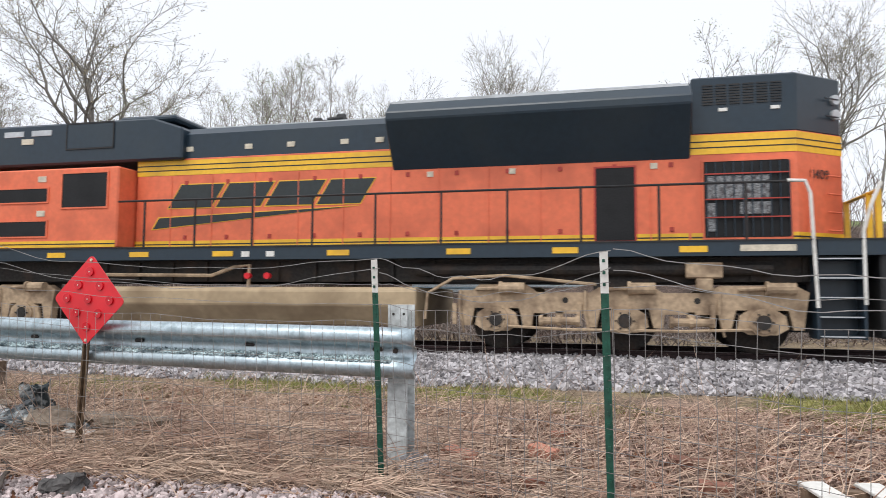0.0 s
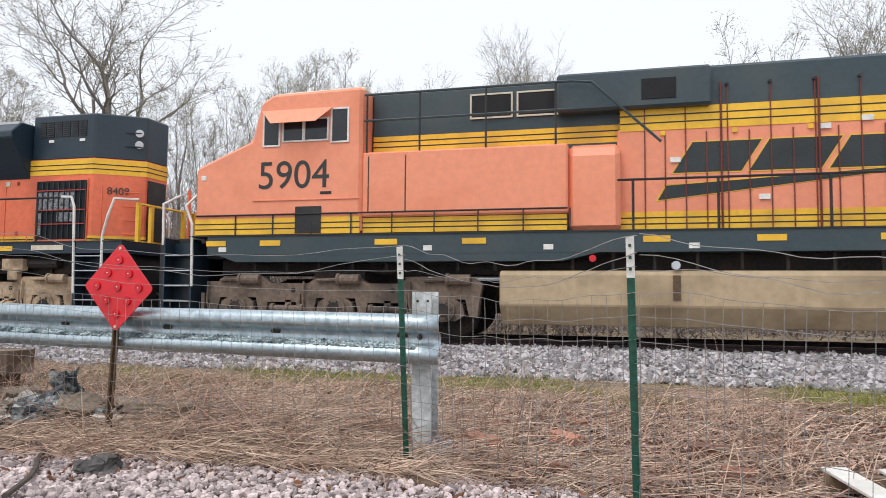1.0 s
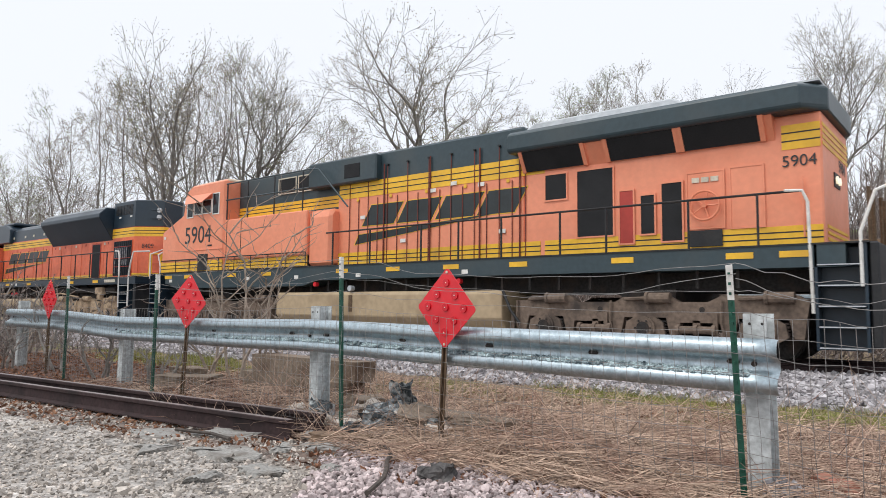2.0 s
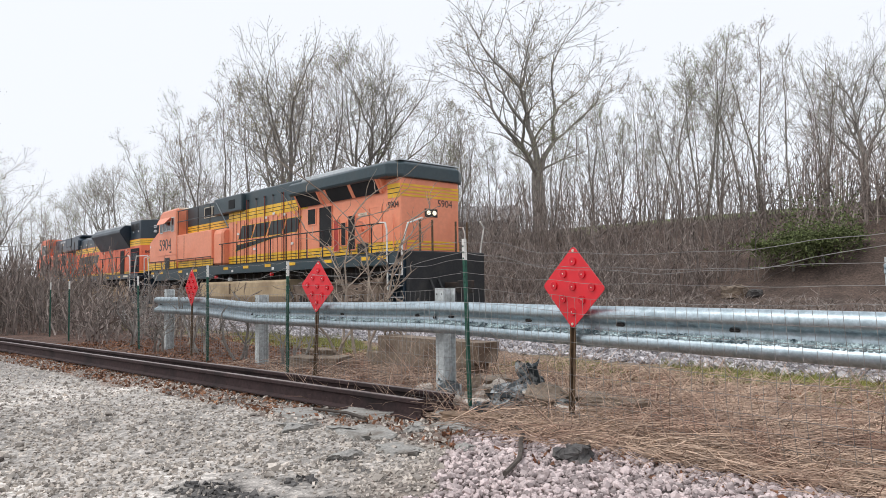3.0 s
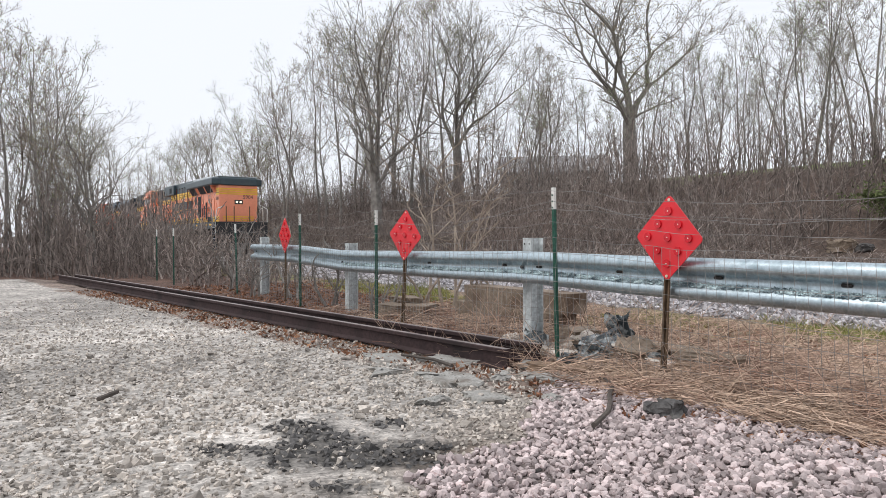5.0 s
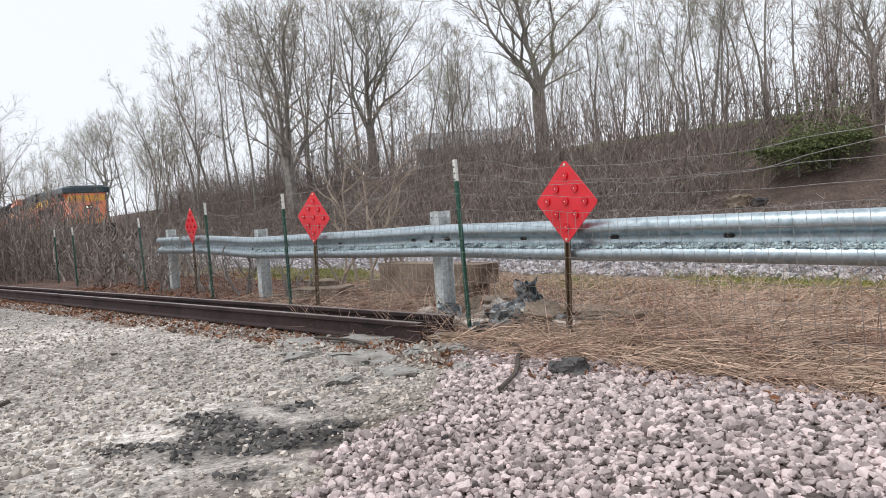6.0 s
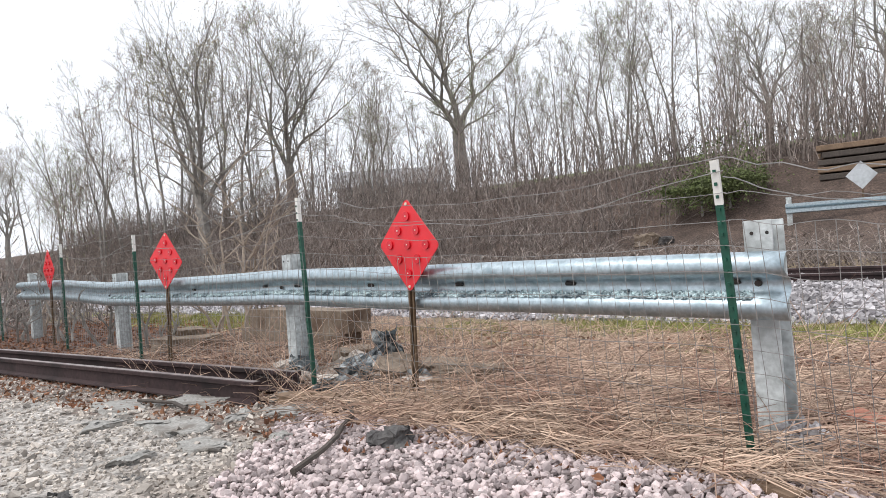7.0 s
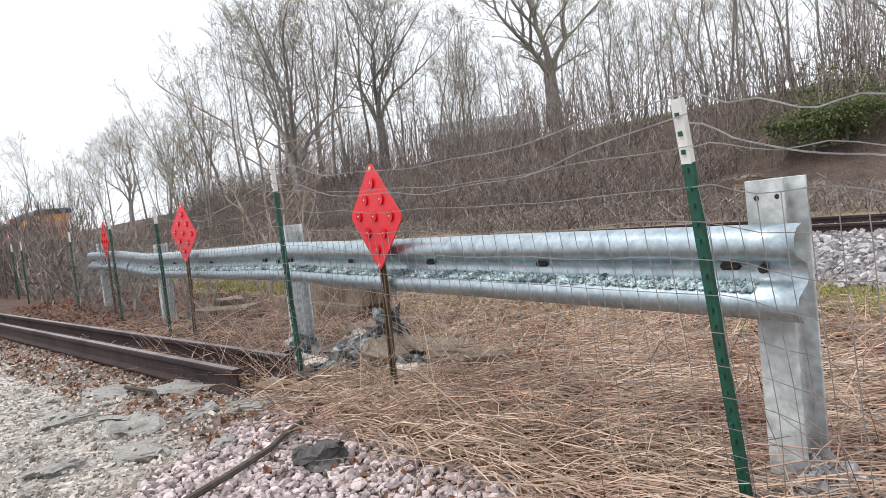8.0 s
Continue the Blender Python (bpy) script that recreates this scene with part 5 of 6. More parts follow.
def loco_rear():
    """The leading unit, seen from behind: flared dynamic brake, tapered hood end."""
    root = tagged(new("locomotive"), "weathered orange and green diesel locomotive with flared roof hood", "locomotive", "coupled locomotives")
    root["paint"] = 2
    part("underframe", made(box, -23.6, -1.5, -1.5, 1.5, 1.55, 1.79), M_NAVY, root, "dark green side sill")
    part("walkway", made(box, -23.6, -1.5, -1.52, 1.52, 1.78, 1.803), M_BLACK, root)
    part("centre_sill", made(box, -23.2, -2.2, -1.15, 1.15, 1.15, 1.56), M_IRON, root)
    bm = bmesh.new()
    prof = [(-15.0, -0.97), (-2.73, -0.97), (-1.9, -0.35), (-1.9, 0.35), (-2.73, 0.97), (-15.0, 0.97)]
    lo, hi = [bm.verts.new((x, y, 1.804)) for x, y in prof], [bm.verts.new((x, y, 3.62)) for x, y in prof]
    for i in range(6):
        bm.faces.new((lo[i], lo[(i + 1) % 6], hi[(i + 1) % 6], hi[i]))
    bm.faces.new(lo[::-1])
    bm.faces.new(hi)
    bmesh.ops.recalc_face_normals(bm, faces=bm.faces)
    hood = part("engine_hood", soften(bm, 0.015), M_ORANGE_OLD, root, "weathered orange hood doors")
    hood["paint"] = 2
    bm = bmesh.new()
    prof2 = [(-4.35, -0.97), (-2.73, -0.97), (-1.9, -0.35), (-1.9, 0.35), (-2.73, 0.97), (-4.35, 0.97)]
    lo, hi = [bm.verts.new((x, y, 3.60)) for x, y in prof2], [bm.verts.new((x * 0.995, y, 4.58)) for x, y in prof2]
    for i in range(6):
        bm.faces.new((lo[i], lo[(i + 1) % 6], hi[(i + 1) % 6], hi[i]))
    bm.faces.new(lo[::-1])
    bm.faces.new(hi)
    bmesh.ops.recalc_face_normals(bm, faces=bm.faces)
    rear = part("rear_hood", soften(bm, 0.03), M_NAVY, root, "dark green tapered rear hood")
    for row in range(8):
        for c in range(6):
            part("louvre", made(plate, -4.15 + c * 0.21, -3.98 + c * 0.21, 4.10 + row * 0.045, 4.125 + row * 0.045, 0.972, 0.014), M_BLACK, rear)
    for x in (-3.9, -3.1):
        panel("lamp_plate", rear, x, x + 0.14, 3.98, 4.04, 0.972, M_WHITE)
    bm = bmesh.new()
    loop = [(-4.36, -0.978), (-2.735, -0.978), (-1.892, -0.35), (-1.892, 0.35), (-2.735, 0.978), (-4.36, 0.978)]
    band_part = None
    for z0, z1, m, g in ((3.27, 3.60, M_YELLOW, 0.0), (3.37, 3.39, M_BLACK, 0.004), (3.47, 3.49, M_BLACK, 0.004), (1.82, 1.96, M_YELLOW, 0.0), (1.875, 1.90, M_BLACK, 0.004)):
        bm = bmesh.new()
        lo = [bm.verts.new((x + (g if x > -4 else 0), y * (1 + g), z0)) for x, y in loop]
        hi = [bm.verts.new((x + (g if x > -4 else 0), y * (1 + g), z1)) for x, y in loop]
        for i in range(5):
            bm.faces.new((lo[i], lo[i + 1], hi[i + 1], hi[i]))
        bmesh.ops.recalc_face_normals(bm, faces=bm.faces)
        part("yellow_band" if m is M_YELLOW else "pinstripe", bm, m, rear)
    # flared dynamic brake and radiator
    bm = bmesh.new()
    extrude(bm, [(-0.97, 3.20), (-1.50, 4.02), (-1.50, 4.16), (-1.25, 4.40), (1.25, 4.40), (1.50, 4.16), (1.50, 4.02), (0.97, 3.20)], -9.55, -4.36, "x")
    flare = part("flared_hood", soften(bm, 0.02), M_NAVY, root, "flared dark green dynamic brake housing")
    part("flare_edge", made(plate, -9.5, -4.4, 4.36, 4.40, 1.27, 0.02), M_SILVER, flare, "pale roof edge strip")
    part("flare_roof", made(box, -9.4, -4.5, -1.2, 1.2, 4.40, 4.44), M_SILVER, flare, "pale roof panel")
    for x in (-8.0, -5.4):
        bm = bmesh.new()
        tube(bm, [(x, 0, 4.42), (x, 0, 4.56)], 0.6, 20)
        part("roof_fan", bm, M_NAVY, flare)
    # upper engine hood
    bm = bmesh.new()
    extrude(bm, [(-0.96, 3.58), (-0.96, 4.10), (-0.75, 4.26), (0.75, 4.26), (0.96, 4.10), (0.96, 3.58)], -14.3, -9.55, "x")
    up = part("upper_hood", bm, M_NAVY, root, "dark green upper engine hood")
    part("hood_roof", made(box, -13.6, -9.6, -0.74, 0.74, 4.255, 4.285), M_SILVER, up, "pale roof walk")
    for x in (-13.9, -12.6, -11.7, -10.6, -9.9):
        panel("lamp_plate", up, x, x + 0.16, 3.75, 3.85, 0.962, M_CREAM)
    bm = bmesh.new()
    extrude(bm, [(-19.5, 3.58), (-19.5, 4.45), (-14.6, 4.45), (-13.9, 4.22), (-13.9, 3.58)], -1.12, 1.12, "y")
    mid = part("central_air_housing", soften(bm, 0.04), M_NAVY, root, "dark green central air housing")
    bm = bmesh.new()
    box(bm, -15.6, -14.25, -0.85, 0.85, 4.44, 4.58)
    part("roof_box", soften(bm, 0.05), M_NAVY, mid)
    for x in (-18.2, -17.5):
        panel("pale_panel", mid, x, x + 0.5, 4.2, 4.32, 1.122, M_SILVER)
    panel("warning_label", mid, -17.75, -17.45, 4.03, 4.15, 1.122, M_CREAM)
    panel("side_hatch", mid, -16.6, -15.5, 3.9, 4.4, 1.122, M_NAVY, "", M_BLACK)
    bm = bmesh.new()
    tube(bm, [(-11.25, 0, 4.28), (-11.25, 0, 4.45)], 0.08, 8)
    for dx, dy in ((-0.38, 0.1), (0.38, -0.1), (0.3, 0.2)):
        tube(bm, [(-11.25, dy, 4.48), (-11.25 + dx * 0.6, dy, 4.50)], 0.045, 8)
        tube(bm, [(-11.25 + dx * 0.6, dy, 4.50), (-11.25 + dx, dy, 4.50)], 0.09, 10)
    part("horn", bm, M_BLACK, root, "black air horn")
    striped_band(hood, -15.0, -9.3, 3.28, 3.58, 0.97)
    striped_band(hood, -15.0, -4.4, 1.82, 1.96, 0.97, 1)
    emblem(hood, -14.3, -9.75, 2.62, 3.08, 0.972, -14.6, -10.2, (2.20, 2.42, 2.56))
    for i in range(11):
        seam(hood, -14.2 + i * 0.92, 1.85, 3.25, 0.972, M_ORANGE_OLD)
        for z in (1.99, 3.08):
            panel("door_latch", hood, -13.9 + i * 0.92, -13.83 + i * 0.92, z, z + 0.08, 0.974, M_RED)
    for x in (-8.9, -7.4, -5.0):
        panel("warning_label", hood, x, x + 0.12, 3.06, 3.16, 0.974, M_CREAM)
    panel("engine_door", hood, -5.9, -5.26, 1.85, 3.10, 0.975, M_GRILLE, "tall dark louvred door", M_RED)
    panel("radiator_grille", hood, -4.15, -2.85, 1.88, 3.14, 0.975, M_GRILLE, "large dark radiator grille", M_ORANGE_OLD)
    # added panels: the bright view through the grille, painted rather than open
    panel("grille_view_panel", hood, -4.1, -3.15, 2.52, 2.90, 0.988, M_SEE_THROUGH, "pale panel painted as the daylit view through the open grille")
    panel("grille_view_panel", hood, -3.6, -3.12, 2.26, 2.46, 0.988, M_SEE_THROUGH, "pale panel painted as the daylit view through the open grille")
    panel("grille_view_panel", hood, -4.1, -3.98, 1.98, 2.45, 0.988, M_SEE_THROUGH, "pale panel painted as the daylit view through the open grille")
    for i in range(10):
        part("grille_bar", made(plate, -4.12 + i * 0.14, -4.105 + i * 0.14, 1.9, 3.12, 1.002, 0.02), M_NAVY, hood)
    for z in (2.2, 2.5, 2.92):
        part("grille_bar", made(plate, -4.14, -2.86, z, z + 0.02, 1.006, 0.02), M_RED, hood)
    lettering("hood_number", "8409", 0.22, M_LOGO, hood, (-2.50, -0.818, 2.85), (90, 0, 36.8), "small dark hood number")
    part("grab_rail", made(tube, [(-2.55, -0.9, 1.95), (-2.5, -0.95, 3.0)], 0.015, 6), M_ORANGE_OLD, hood)
    for z in (2.0, 2.3, 2.6, 2.9, 3.9, 4.2):
        part("grab_rung", made(tube, [(-2.2, -0.66, z), (-1.95, -0.47, z)], 0.014, 6), M_ORANGE_OLD if z < 3.5 else M_NAVY, hood)
    for z in (3.95, 4.2):
        part("rear_lamp", made(tube, [(-2.03, -0.43, z), (-1.99, -0.50, z)], 0.085, 12), M_SILVER, rear, "round rear lamp")
    part("end_door", made(box, -1.9, -1.885, -0.3, 0.3, 1.9, 3.2), M_BLACK, hood, "dark door in the hood end")
    # inverter cabinet and cab
    bm = bmesh.new()
    box(bm, -20.0, -15.05, -1.46, 1.46, 1.804, 3.42)
    cabin = part("inverter_cabinet", soften(bm, 0.03), M_ORANGE_OLD, root, "weathered orange inverter cabinet")
    for x0, x1, z0, z1 in ((-16.35, -15.3, 2.62, 3.30), (-18.4, -16.7, 2.75, 3.02), (-18.4, -16.7, 2.05, 2.35)):
        panel("cabinet_grille", cabin, x0, x1, z0, z1, 1.46, M_GRILLE, "dark recessed grille", M_ORANGE_OLD)
    for x, z in ((-16.95, 3.15), (-18.2, 3.15), (-16.95, 2.45), (-18.2, 2.45)):
        panel("warning_label", cabin, x, x + 0.2, z, z + 0.12, 1.46, M_CREAM)
    striped_band(cabin, -20.0, -15.08, 1.82, 1.95, 1.46, 1)
    bm = bmesh.new()
    extrude(bm, [(-23.4, 1.804), (-23.4, 3.2), (-22.3, 3.6), (-22.1, 4.4), (-21.8, 4.6), (-20.0, 4.6), (-20.0, 1.804)], -1.5, 1.5, "y")
    cab = part("cab", soften(bm, 0.06), M_ORANGE_OLD, root, "orange wide cab")
    for x0, x1 in ((-21.8, -21.2), (-21.1, -20.5)):
        panel("cab_window", cab, x0, x1, 3.55, 4.15, 1.5, M_GLASS, "dark cab window", M_WHITE)
    striped_band(cab, -23.35, -20.0, 1.82, 2.1, 1.5)
    # running gear
    bm = bmesh.new()
    extrude(bm, [(-1.46, 0.72), (-1.46, 0.98), (-1.40, 1.05), (1.40, 1.05), (1.46, 0.98), (1.46, 0.72), (1.15, 0.36), (-1.15, 0.36)], -15.9, -8.95, "x")
    part("fuel_tank", soften(bm, 0.02), M_TANK, root, "dusty tan fuel tank")
    part("air_pipe", made(tube, [(-15.5, -1.35, 1.28), (-13.0, -1.35, 1.26), (-12.5, -1.38, 1.42), (-12.2, -1.38, 1.45), (-12.2, -1.40, 1.05)], 0.035, 6), M_TAN, root)
    part("air_reservoir", made(tube, [(-9.0, -1.25, 1.36), (-3.2, -1.25, 1.36)], 0.11, 10), M_IRON, root)
    bm = bmesh.new()
    box(bm, -4.5, -3.95, -1.46, -1.3, 1.2, 1.45)
    box(bm, -4.35, -4.1, -1.46, -1.3, 1.0, 1.2)
    part("sand_bracket", soften(bm, 0.02), M_TAN, root, "pale dusty bracket")
    part("cable", made(tube, [(-8.8, -1.4, 0.5), (-8.75, -1.42, 0.95), (-8.3, -1.44, 1.2), (-7.4, -1.42, 1.25), (-5.9, -1.40, 1.1)], 0.028, 6), M_TAN, root, "drooping pale cable")
    for x in (-12.2, -11.8):
        part("red_valve", made(tube, [(x, -1.38, 1.25), (x, -1.48, 1.25)], 0.06, 8), M_SIGN, root, "small red valve")
    for i in range(18):
        part("underframe_rib", made(plate, -15.5 + i * 0.75, -15.44 + i * 0.75, 1.16, 1.52, 1.15, 0.06), M_IRON, root)
    sets = bogie(root, -5.45, (-7.55, -5.45, -3.38), M_TAN) + bogie(root, -19.2, (-21.2, -19.2, -17.2), M_TAN)
    reflectors(root, (-16.6, -14.7, -12.9, -10.6, -8.4, -6.6, -4.6, -19.0), 1.61)
    part("builder_plate", made(plate, -3.7, -2.9, 1.62, 1.72, 1.505, 0.006), M_CREAM, root, "pale lettered strip")
    for x in (-12.3, -11.8):
        part("side_label", made(plate, x, x + 0.16, 1.6, 1.7, 1.503, 0.006), M_WHITE, root)
    handrail(root, (-14.4, -13.3, -12.1, -10.9, -9.7, -8.5, -7.35, -6.13, -4.9, -3.6), -15.0, -2.85, 1.80, 2.70)
    part("end_handrail", both(lambda bm, s: tube(bm, [(-3.0, -1.5 * s, 2.71), (-2.75, -1.5 * s, 2.70), (-2.68, -1.5 * s, 2.5), (-2.62, -1.5 * s, 0.75)], 0.028, 6)), M_WHITE, root, "white grab rail")
    part("end_handrail", both(lambda bm, s: tube(bm, [(-1.55, -1.0 * s, 2.68), (-1.72, -1.5 * s, 2.64), (-1.86, -1.5 * s, 2.3), (-1.97, -1.5 * s, 1.9), (-1.97, -1.5 * s, 0.8)], 0.028, 6)), M_WHITE, root, "white grab rail")
    steps(root, -2.62, -1.98, 0.28, 1.75, 5)
    bm = bmesh.new()
    box(bm, -1.75, -1.6, -1.45, 1.45, 0.3, 1.80)
    part("pilot", soften(bm, 0.03), M_BLACK, root, "black end plate")
    bm = bmesh.new()
    box(bm, -23.9, -23.75, -1.45, 1.45, 0.3, 1.80)
    part("pilot", soften(bm, 0.03), M_BLACK, root, "black end plate")
    part("pilot_deck", made(box, -2.3, -1.6, -1.0, 1.0, 1.45, 1.80), M_BLACK, root)
    for y in (-0.95, -0.55, 0.55, 0.95):
        part("end_post", made(box, -1.62, -1.54, y - 0.04, y + 0.04, 1.80, 2.62), M_YELLOW, root, "yellow end railing post")
    part("end_rail", made(tube, [(-1.58, -1.0, 2.6), (-1.58, 1.0, 2.6)], 0.03, 6), M_YELLOW, root)
    bm = bmesh.new()
    box(bm, -1.65, -1.3, -0.15, 0.15, 0.72, 1.0)
    part("coupler", bm, M_IRON, root)
    return root, sets


UNIT, UNIT_SETS = loco_front()
LEAD, LEAD_SETS = loco_rear()


# ---- trees and thickets ----
def grow(seed, kind):
    """Branch rods of a bare tree ten metres tall; returns thick rods, twigs and bud places."""
    r = random.Random(seed)
    thick, twig, buds = [], [], []
    thin = 0.0075 if kind == "b" else 0.0085

    def turned(d, angle, way):
        side = d.orthogonal().normalized()
        side = (side * math.cos(way) + d.cross(side) * math.sin(way)).normalized()
        return (d * math.cos(angle) + side * math.sin(angle)).normalized()

    def limb(p, d, ln, rad, level, wild, lift, last):
        """A wavy limb with side shoots that forks at its end."""
        n = max(2, min(7, round(ln / 0.32)))
        way = r.uniform(0, 6.28)
        for i in range(n):
            d = (d + Vector((r.gauss(0, wild), r.gauss(0, wild), r.gauss(lift, wild * 0.7)))).normalized()
            q = p + d * ln / n
            r0, r1 = rad * (1 - 0.36 * i / n), rad * (1 - 0.36 * (i + 1) / n)
            (thick if r0 > 0.02 else twig).append((p, q, max(r0, thin), max(r1, thin * 0.8)))
            p = q
            if level and r.random() < (0.62 if level < last - 1 else 0.5) and level < last:
                way += 2.4 + r.gauss(0, 0.4)
                limb(p, turned(d, r.uniform(0.5, 1.0), way), ln * r.uniform(0.35, 0.7), r1 * r.uniform(0.35, 0.5), max(level + 2, last - 1), wild * 1.15, lift, last)
        if level >= last:
            if r.random() < 0.5:
                buds.append(p.copy())
            return
        split = r.uniform(0, 6.28)
        k = 3 if r.random() < 0.22 else 2
        for j in range(k):
            strong = j == 0
            angle = r.uniform(0.12, 0.35) if strong else r.uniform(0.38, 0.72)
            limb(p, turned(d, angle, split + j * 6.28 / k + r.gauss(0, 0.3)), ln * (r.uniform(0.78, 0.95) if strong else r.uniform(0.55, 0.85)), rad * 0.64 * (r.uniform(0.9, 1.05) if strong else r.uniform(0.6, 0.85)), level + 1, wild, lift, last)

    def bole(p, d, ln, rad, bare, wild, last, reach):
        """A tall forest trunk: bare below, ascending limbs above, thin leader."""
        n = 13
        way = r.uniform(0, 6.28)
        for i in range(n):
            d = (d + Vector((r.gauss(0, wild), r.gauss(0, wild), 0.05))).normalized()
            q = p + d * ln / n
            f0, f1 = 1 - 0.88 * i / n, 1 - 0.88 * (i + 1) / n
            thick.append((p, q, max(rad * f0, 0.012), max(rad * f1, 0.01)))
            p = q
            s = (i + 1) / n
            if s > bare or r.random() < 0.15:
                for _ in range(1 if r.random() < 0.5 else 2):
                    way += 2.3 + r.gauss(0, 0.5)
                    limb(p, turned(d, r.uniform(0.45, 0.85), way), reach * (1.25 - s) * r.uniform(0.6, 1.2), rad * f1 * r.uniform(0.32, 0.5), 2, 0.14, 0.07, last)
        buds.append(p.copy())

    if kind == "b":
        p, d = Vector((0, 0, -0.5)), Vector((0, 0, 1))
        for i in range(4):
            d = (d + Vector((r.gauss(0, 0.04), r.gauss(0, 0.04), 0))).normalized()
            q = p + d * 0.8
            thick.append((p, q, 0.30 - 0.02 * i, 0.28 - 0.02 * i))
            p = q
        for k in range(4):
            a = k * 1.65 + r.gauss(0, 0.25)
            tilt = (0.25, 0.75, 0.5, 0.62)[k]
            limb(p - d * 0.25 * (k % 2), Vector((math.cos(a) * tilt, math.sin(a) * tilt, 1)).normalized(), 2.0 - 0.1 * k, 0.14 - 0.012 * k, 1, 0.13, 0.045, 7)
    elif kind == "t":
        if r.random() < 0.6:
            bole(Vector((0, 0, -0.4)), Vector((r.gauss(0, 0.07), r.gauss(0, 0.07), 1)).normalized(), 10.2, 0.105, 0.42, 0.065, 5, 1.9)
        else:
            for j in (-1, 1):
                bole(Vector((0.12 * j, 0, -0.4)), Vector((0.12 * j, r.gauss(0, 0.08), 1)).normalized(), 10.2 - 0.6 * (j + 1), 0.085, 0.45, 0.07, 5, 1.7)
    else:
        for k in range(4):
            a = k * 1.6 + r.gauss(0, 0.4)
            bole(Vector((math.cos(a) * 0.25, math.sin(a) * 0.25, -0.3)), Vector((math.cos(a) * 0.15, math.sin(a) * 0.15, 1)).normalized(), 9.8 - k * 1.1, 0.055, 0.35, 0.06, 4, 1.5)
    return thick, twig, buds


def rods(rows, k):
    p0, p1, r0, r1 = ([x[i] for x in rows] for i in range(4))
    return segments(np.array([tuple(p) for p in p0]), np.array([tuple(p) for p in p1]), r0, r1, k)


def tree(seed, kind, label, green=False):
    thick, twig, buds = grow(seed, kind)
    root = tagged(new("tree"), label, "tree", "bare trees on the slope")
    soup("trunk", *rods(thick, 5), M_BARK if kind != "s" else M_BARK2, root, "grey-brown trunk and limbs")
    tagged(soup("branchwork", *rods(twig, 3), M_BARK2 if kind != "b" else M_BARK, root, "fine bare twigs"), kind="stuff")
    g = np.random.default_rng(seed)
    at = np.array([tuple(b) for b in buds for _ in range(8 if green or kind == "b" else 4)])
    at += g.normal(0, 0.14, at.shape)
    soup("crown", *leaves(g, at, g.uniform(0.03, 0.075, len(at))), M_GREENBUD if green else M_BUD, root, "sparse opening spring buds")
    return root


SPOTS = [
    ("b", -36.3, 43.9, 19.2), ("t", -29.0, 0.9, 9.8), ("s", -31.9, 1.6, 9.9), ("t", -27.9, 1.8, 8.7), ("s", -30.8, 2.6, 7.9),
    ("t", -30.0, -0.0, 10.2), ("s", -27.0, -1.3, 9.3), ("s", -32.8, 3.3, 6.6), ("b", -24.8, 3.0, 5.6), ("s", -80.6, 29.9, 14.3),
    ("s", -78.2, 27.1, 13.9), ("s", -88.6, 28.5, 13.7), ("t", -77.5, 23.1, 13.5), ("b", -102.4, 28.1, 15.3), ("t", -84.1, 21.0, 13.1),
    ("s", -82.6, 18.7, 12.1), ("s", -91.1, 18.6, 13.3), ("s", -91.7, 16.6, 13.7), ("t", -103.5, 16.4, 16.1), ("t", -59.2, 20.1, 12.3),
    ("s", -55.3, 20.5, 13.6), ("t", -53.4, 21.4, 15.0), ("t", -57.4, 24.7, 16.8), ("t", -56.9, 26.2, 17.4), ("t", -48.4, 23.8, 15.8),
    ("t", -56.4, 29.7, 17.6), ("b", -43.0, 24.2, 17.2), ("t", -55.2, 32.9, 18.7), ("t", -44.2, 27.9, 15.9), ("t", -44.3, 29.3, 15.1),
    ("t", -51.8, 36.0, 17.4), ("b", -46.6, 34.1, 16.1), ("t", -44.7, 34.6, 12.8), ("s", -41.7, 33.7, 10.4), ("t", -43.0, 36.9, 10.5),
    ("t", -42.3, 38.7, 11.6), ("s", -39.1, 37.6, 9.7), ("t", -38.8, 40.7, 9.1), ("s", -28.6, 37.9, 8.0), ("t", -32.7, 46.2, 11.4),
    ("s", -32.5, 49.0, 10.5), ("t", -29.1, 47.6, 11.6), ("s", -22.6, 39.4, 8.6), ("t", -26.3, 48.7, 12.4), ("t", -19.6, 39.1, 10.8),
    ("t", -18.6, 39.6, 10.7), ("t", -19.5, 44.3, 11.4), ("t", -22.3, 54.4, 14.8), ("t", -20.7, 55.3, 13.1), ("t", -11.0, 34.3, 7.4),
    ("b", -9.3, 34.3, 7.6), ("t", -8.3, 36.7, 7.2), ("s", -8.0, 41.8, 9.2), ("b", -4.4, 35.5, 9.2), ("t", -3.9, 45.6, 9.6),
    ("t", 1.0, 46.9, 7.7), ("t", 6.6, 39.6, 7.2), ("b", 12.6, 40.0, 10.8), ("t", 14.9, 40.9, 10.3),
]


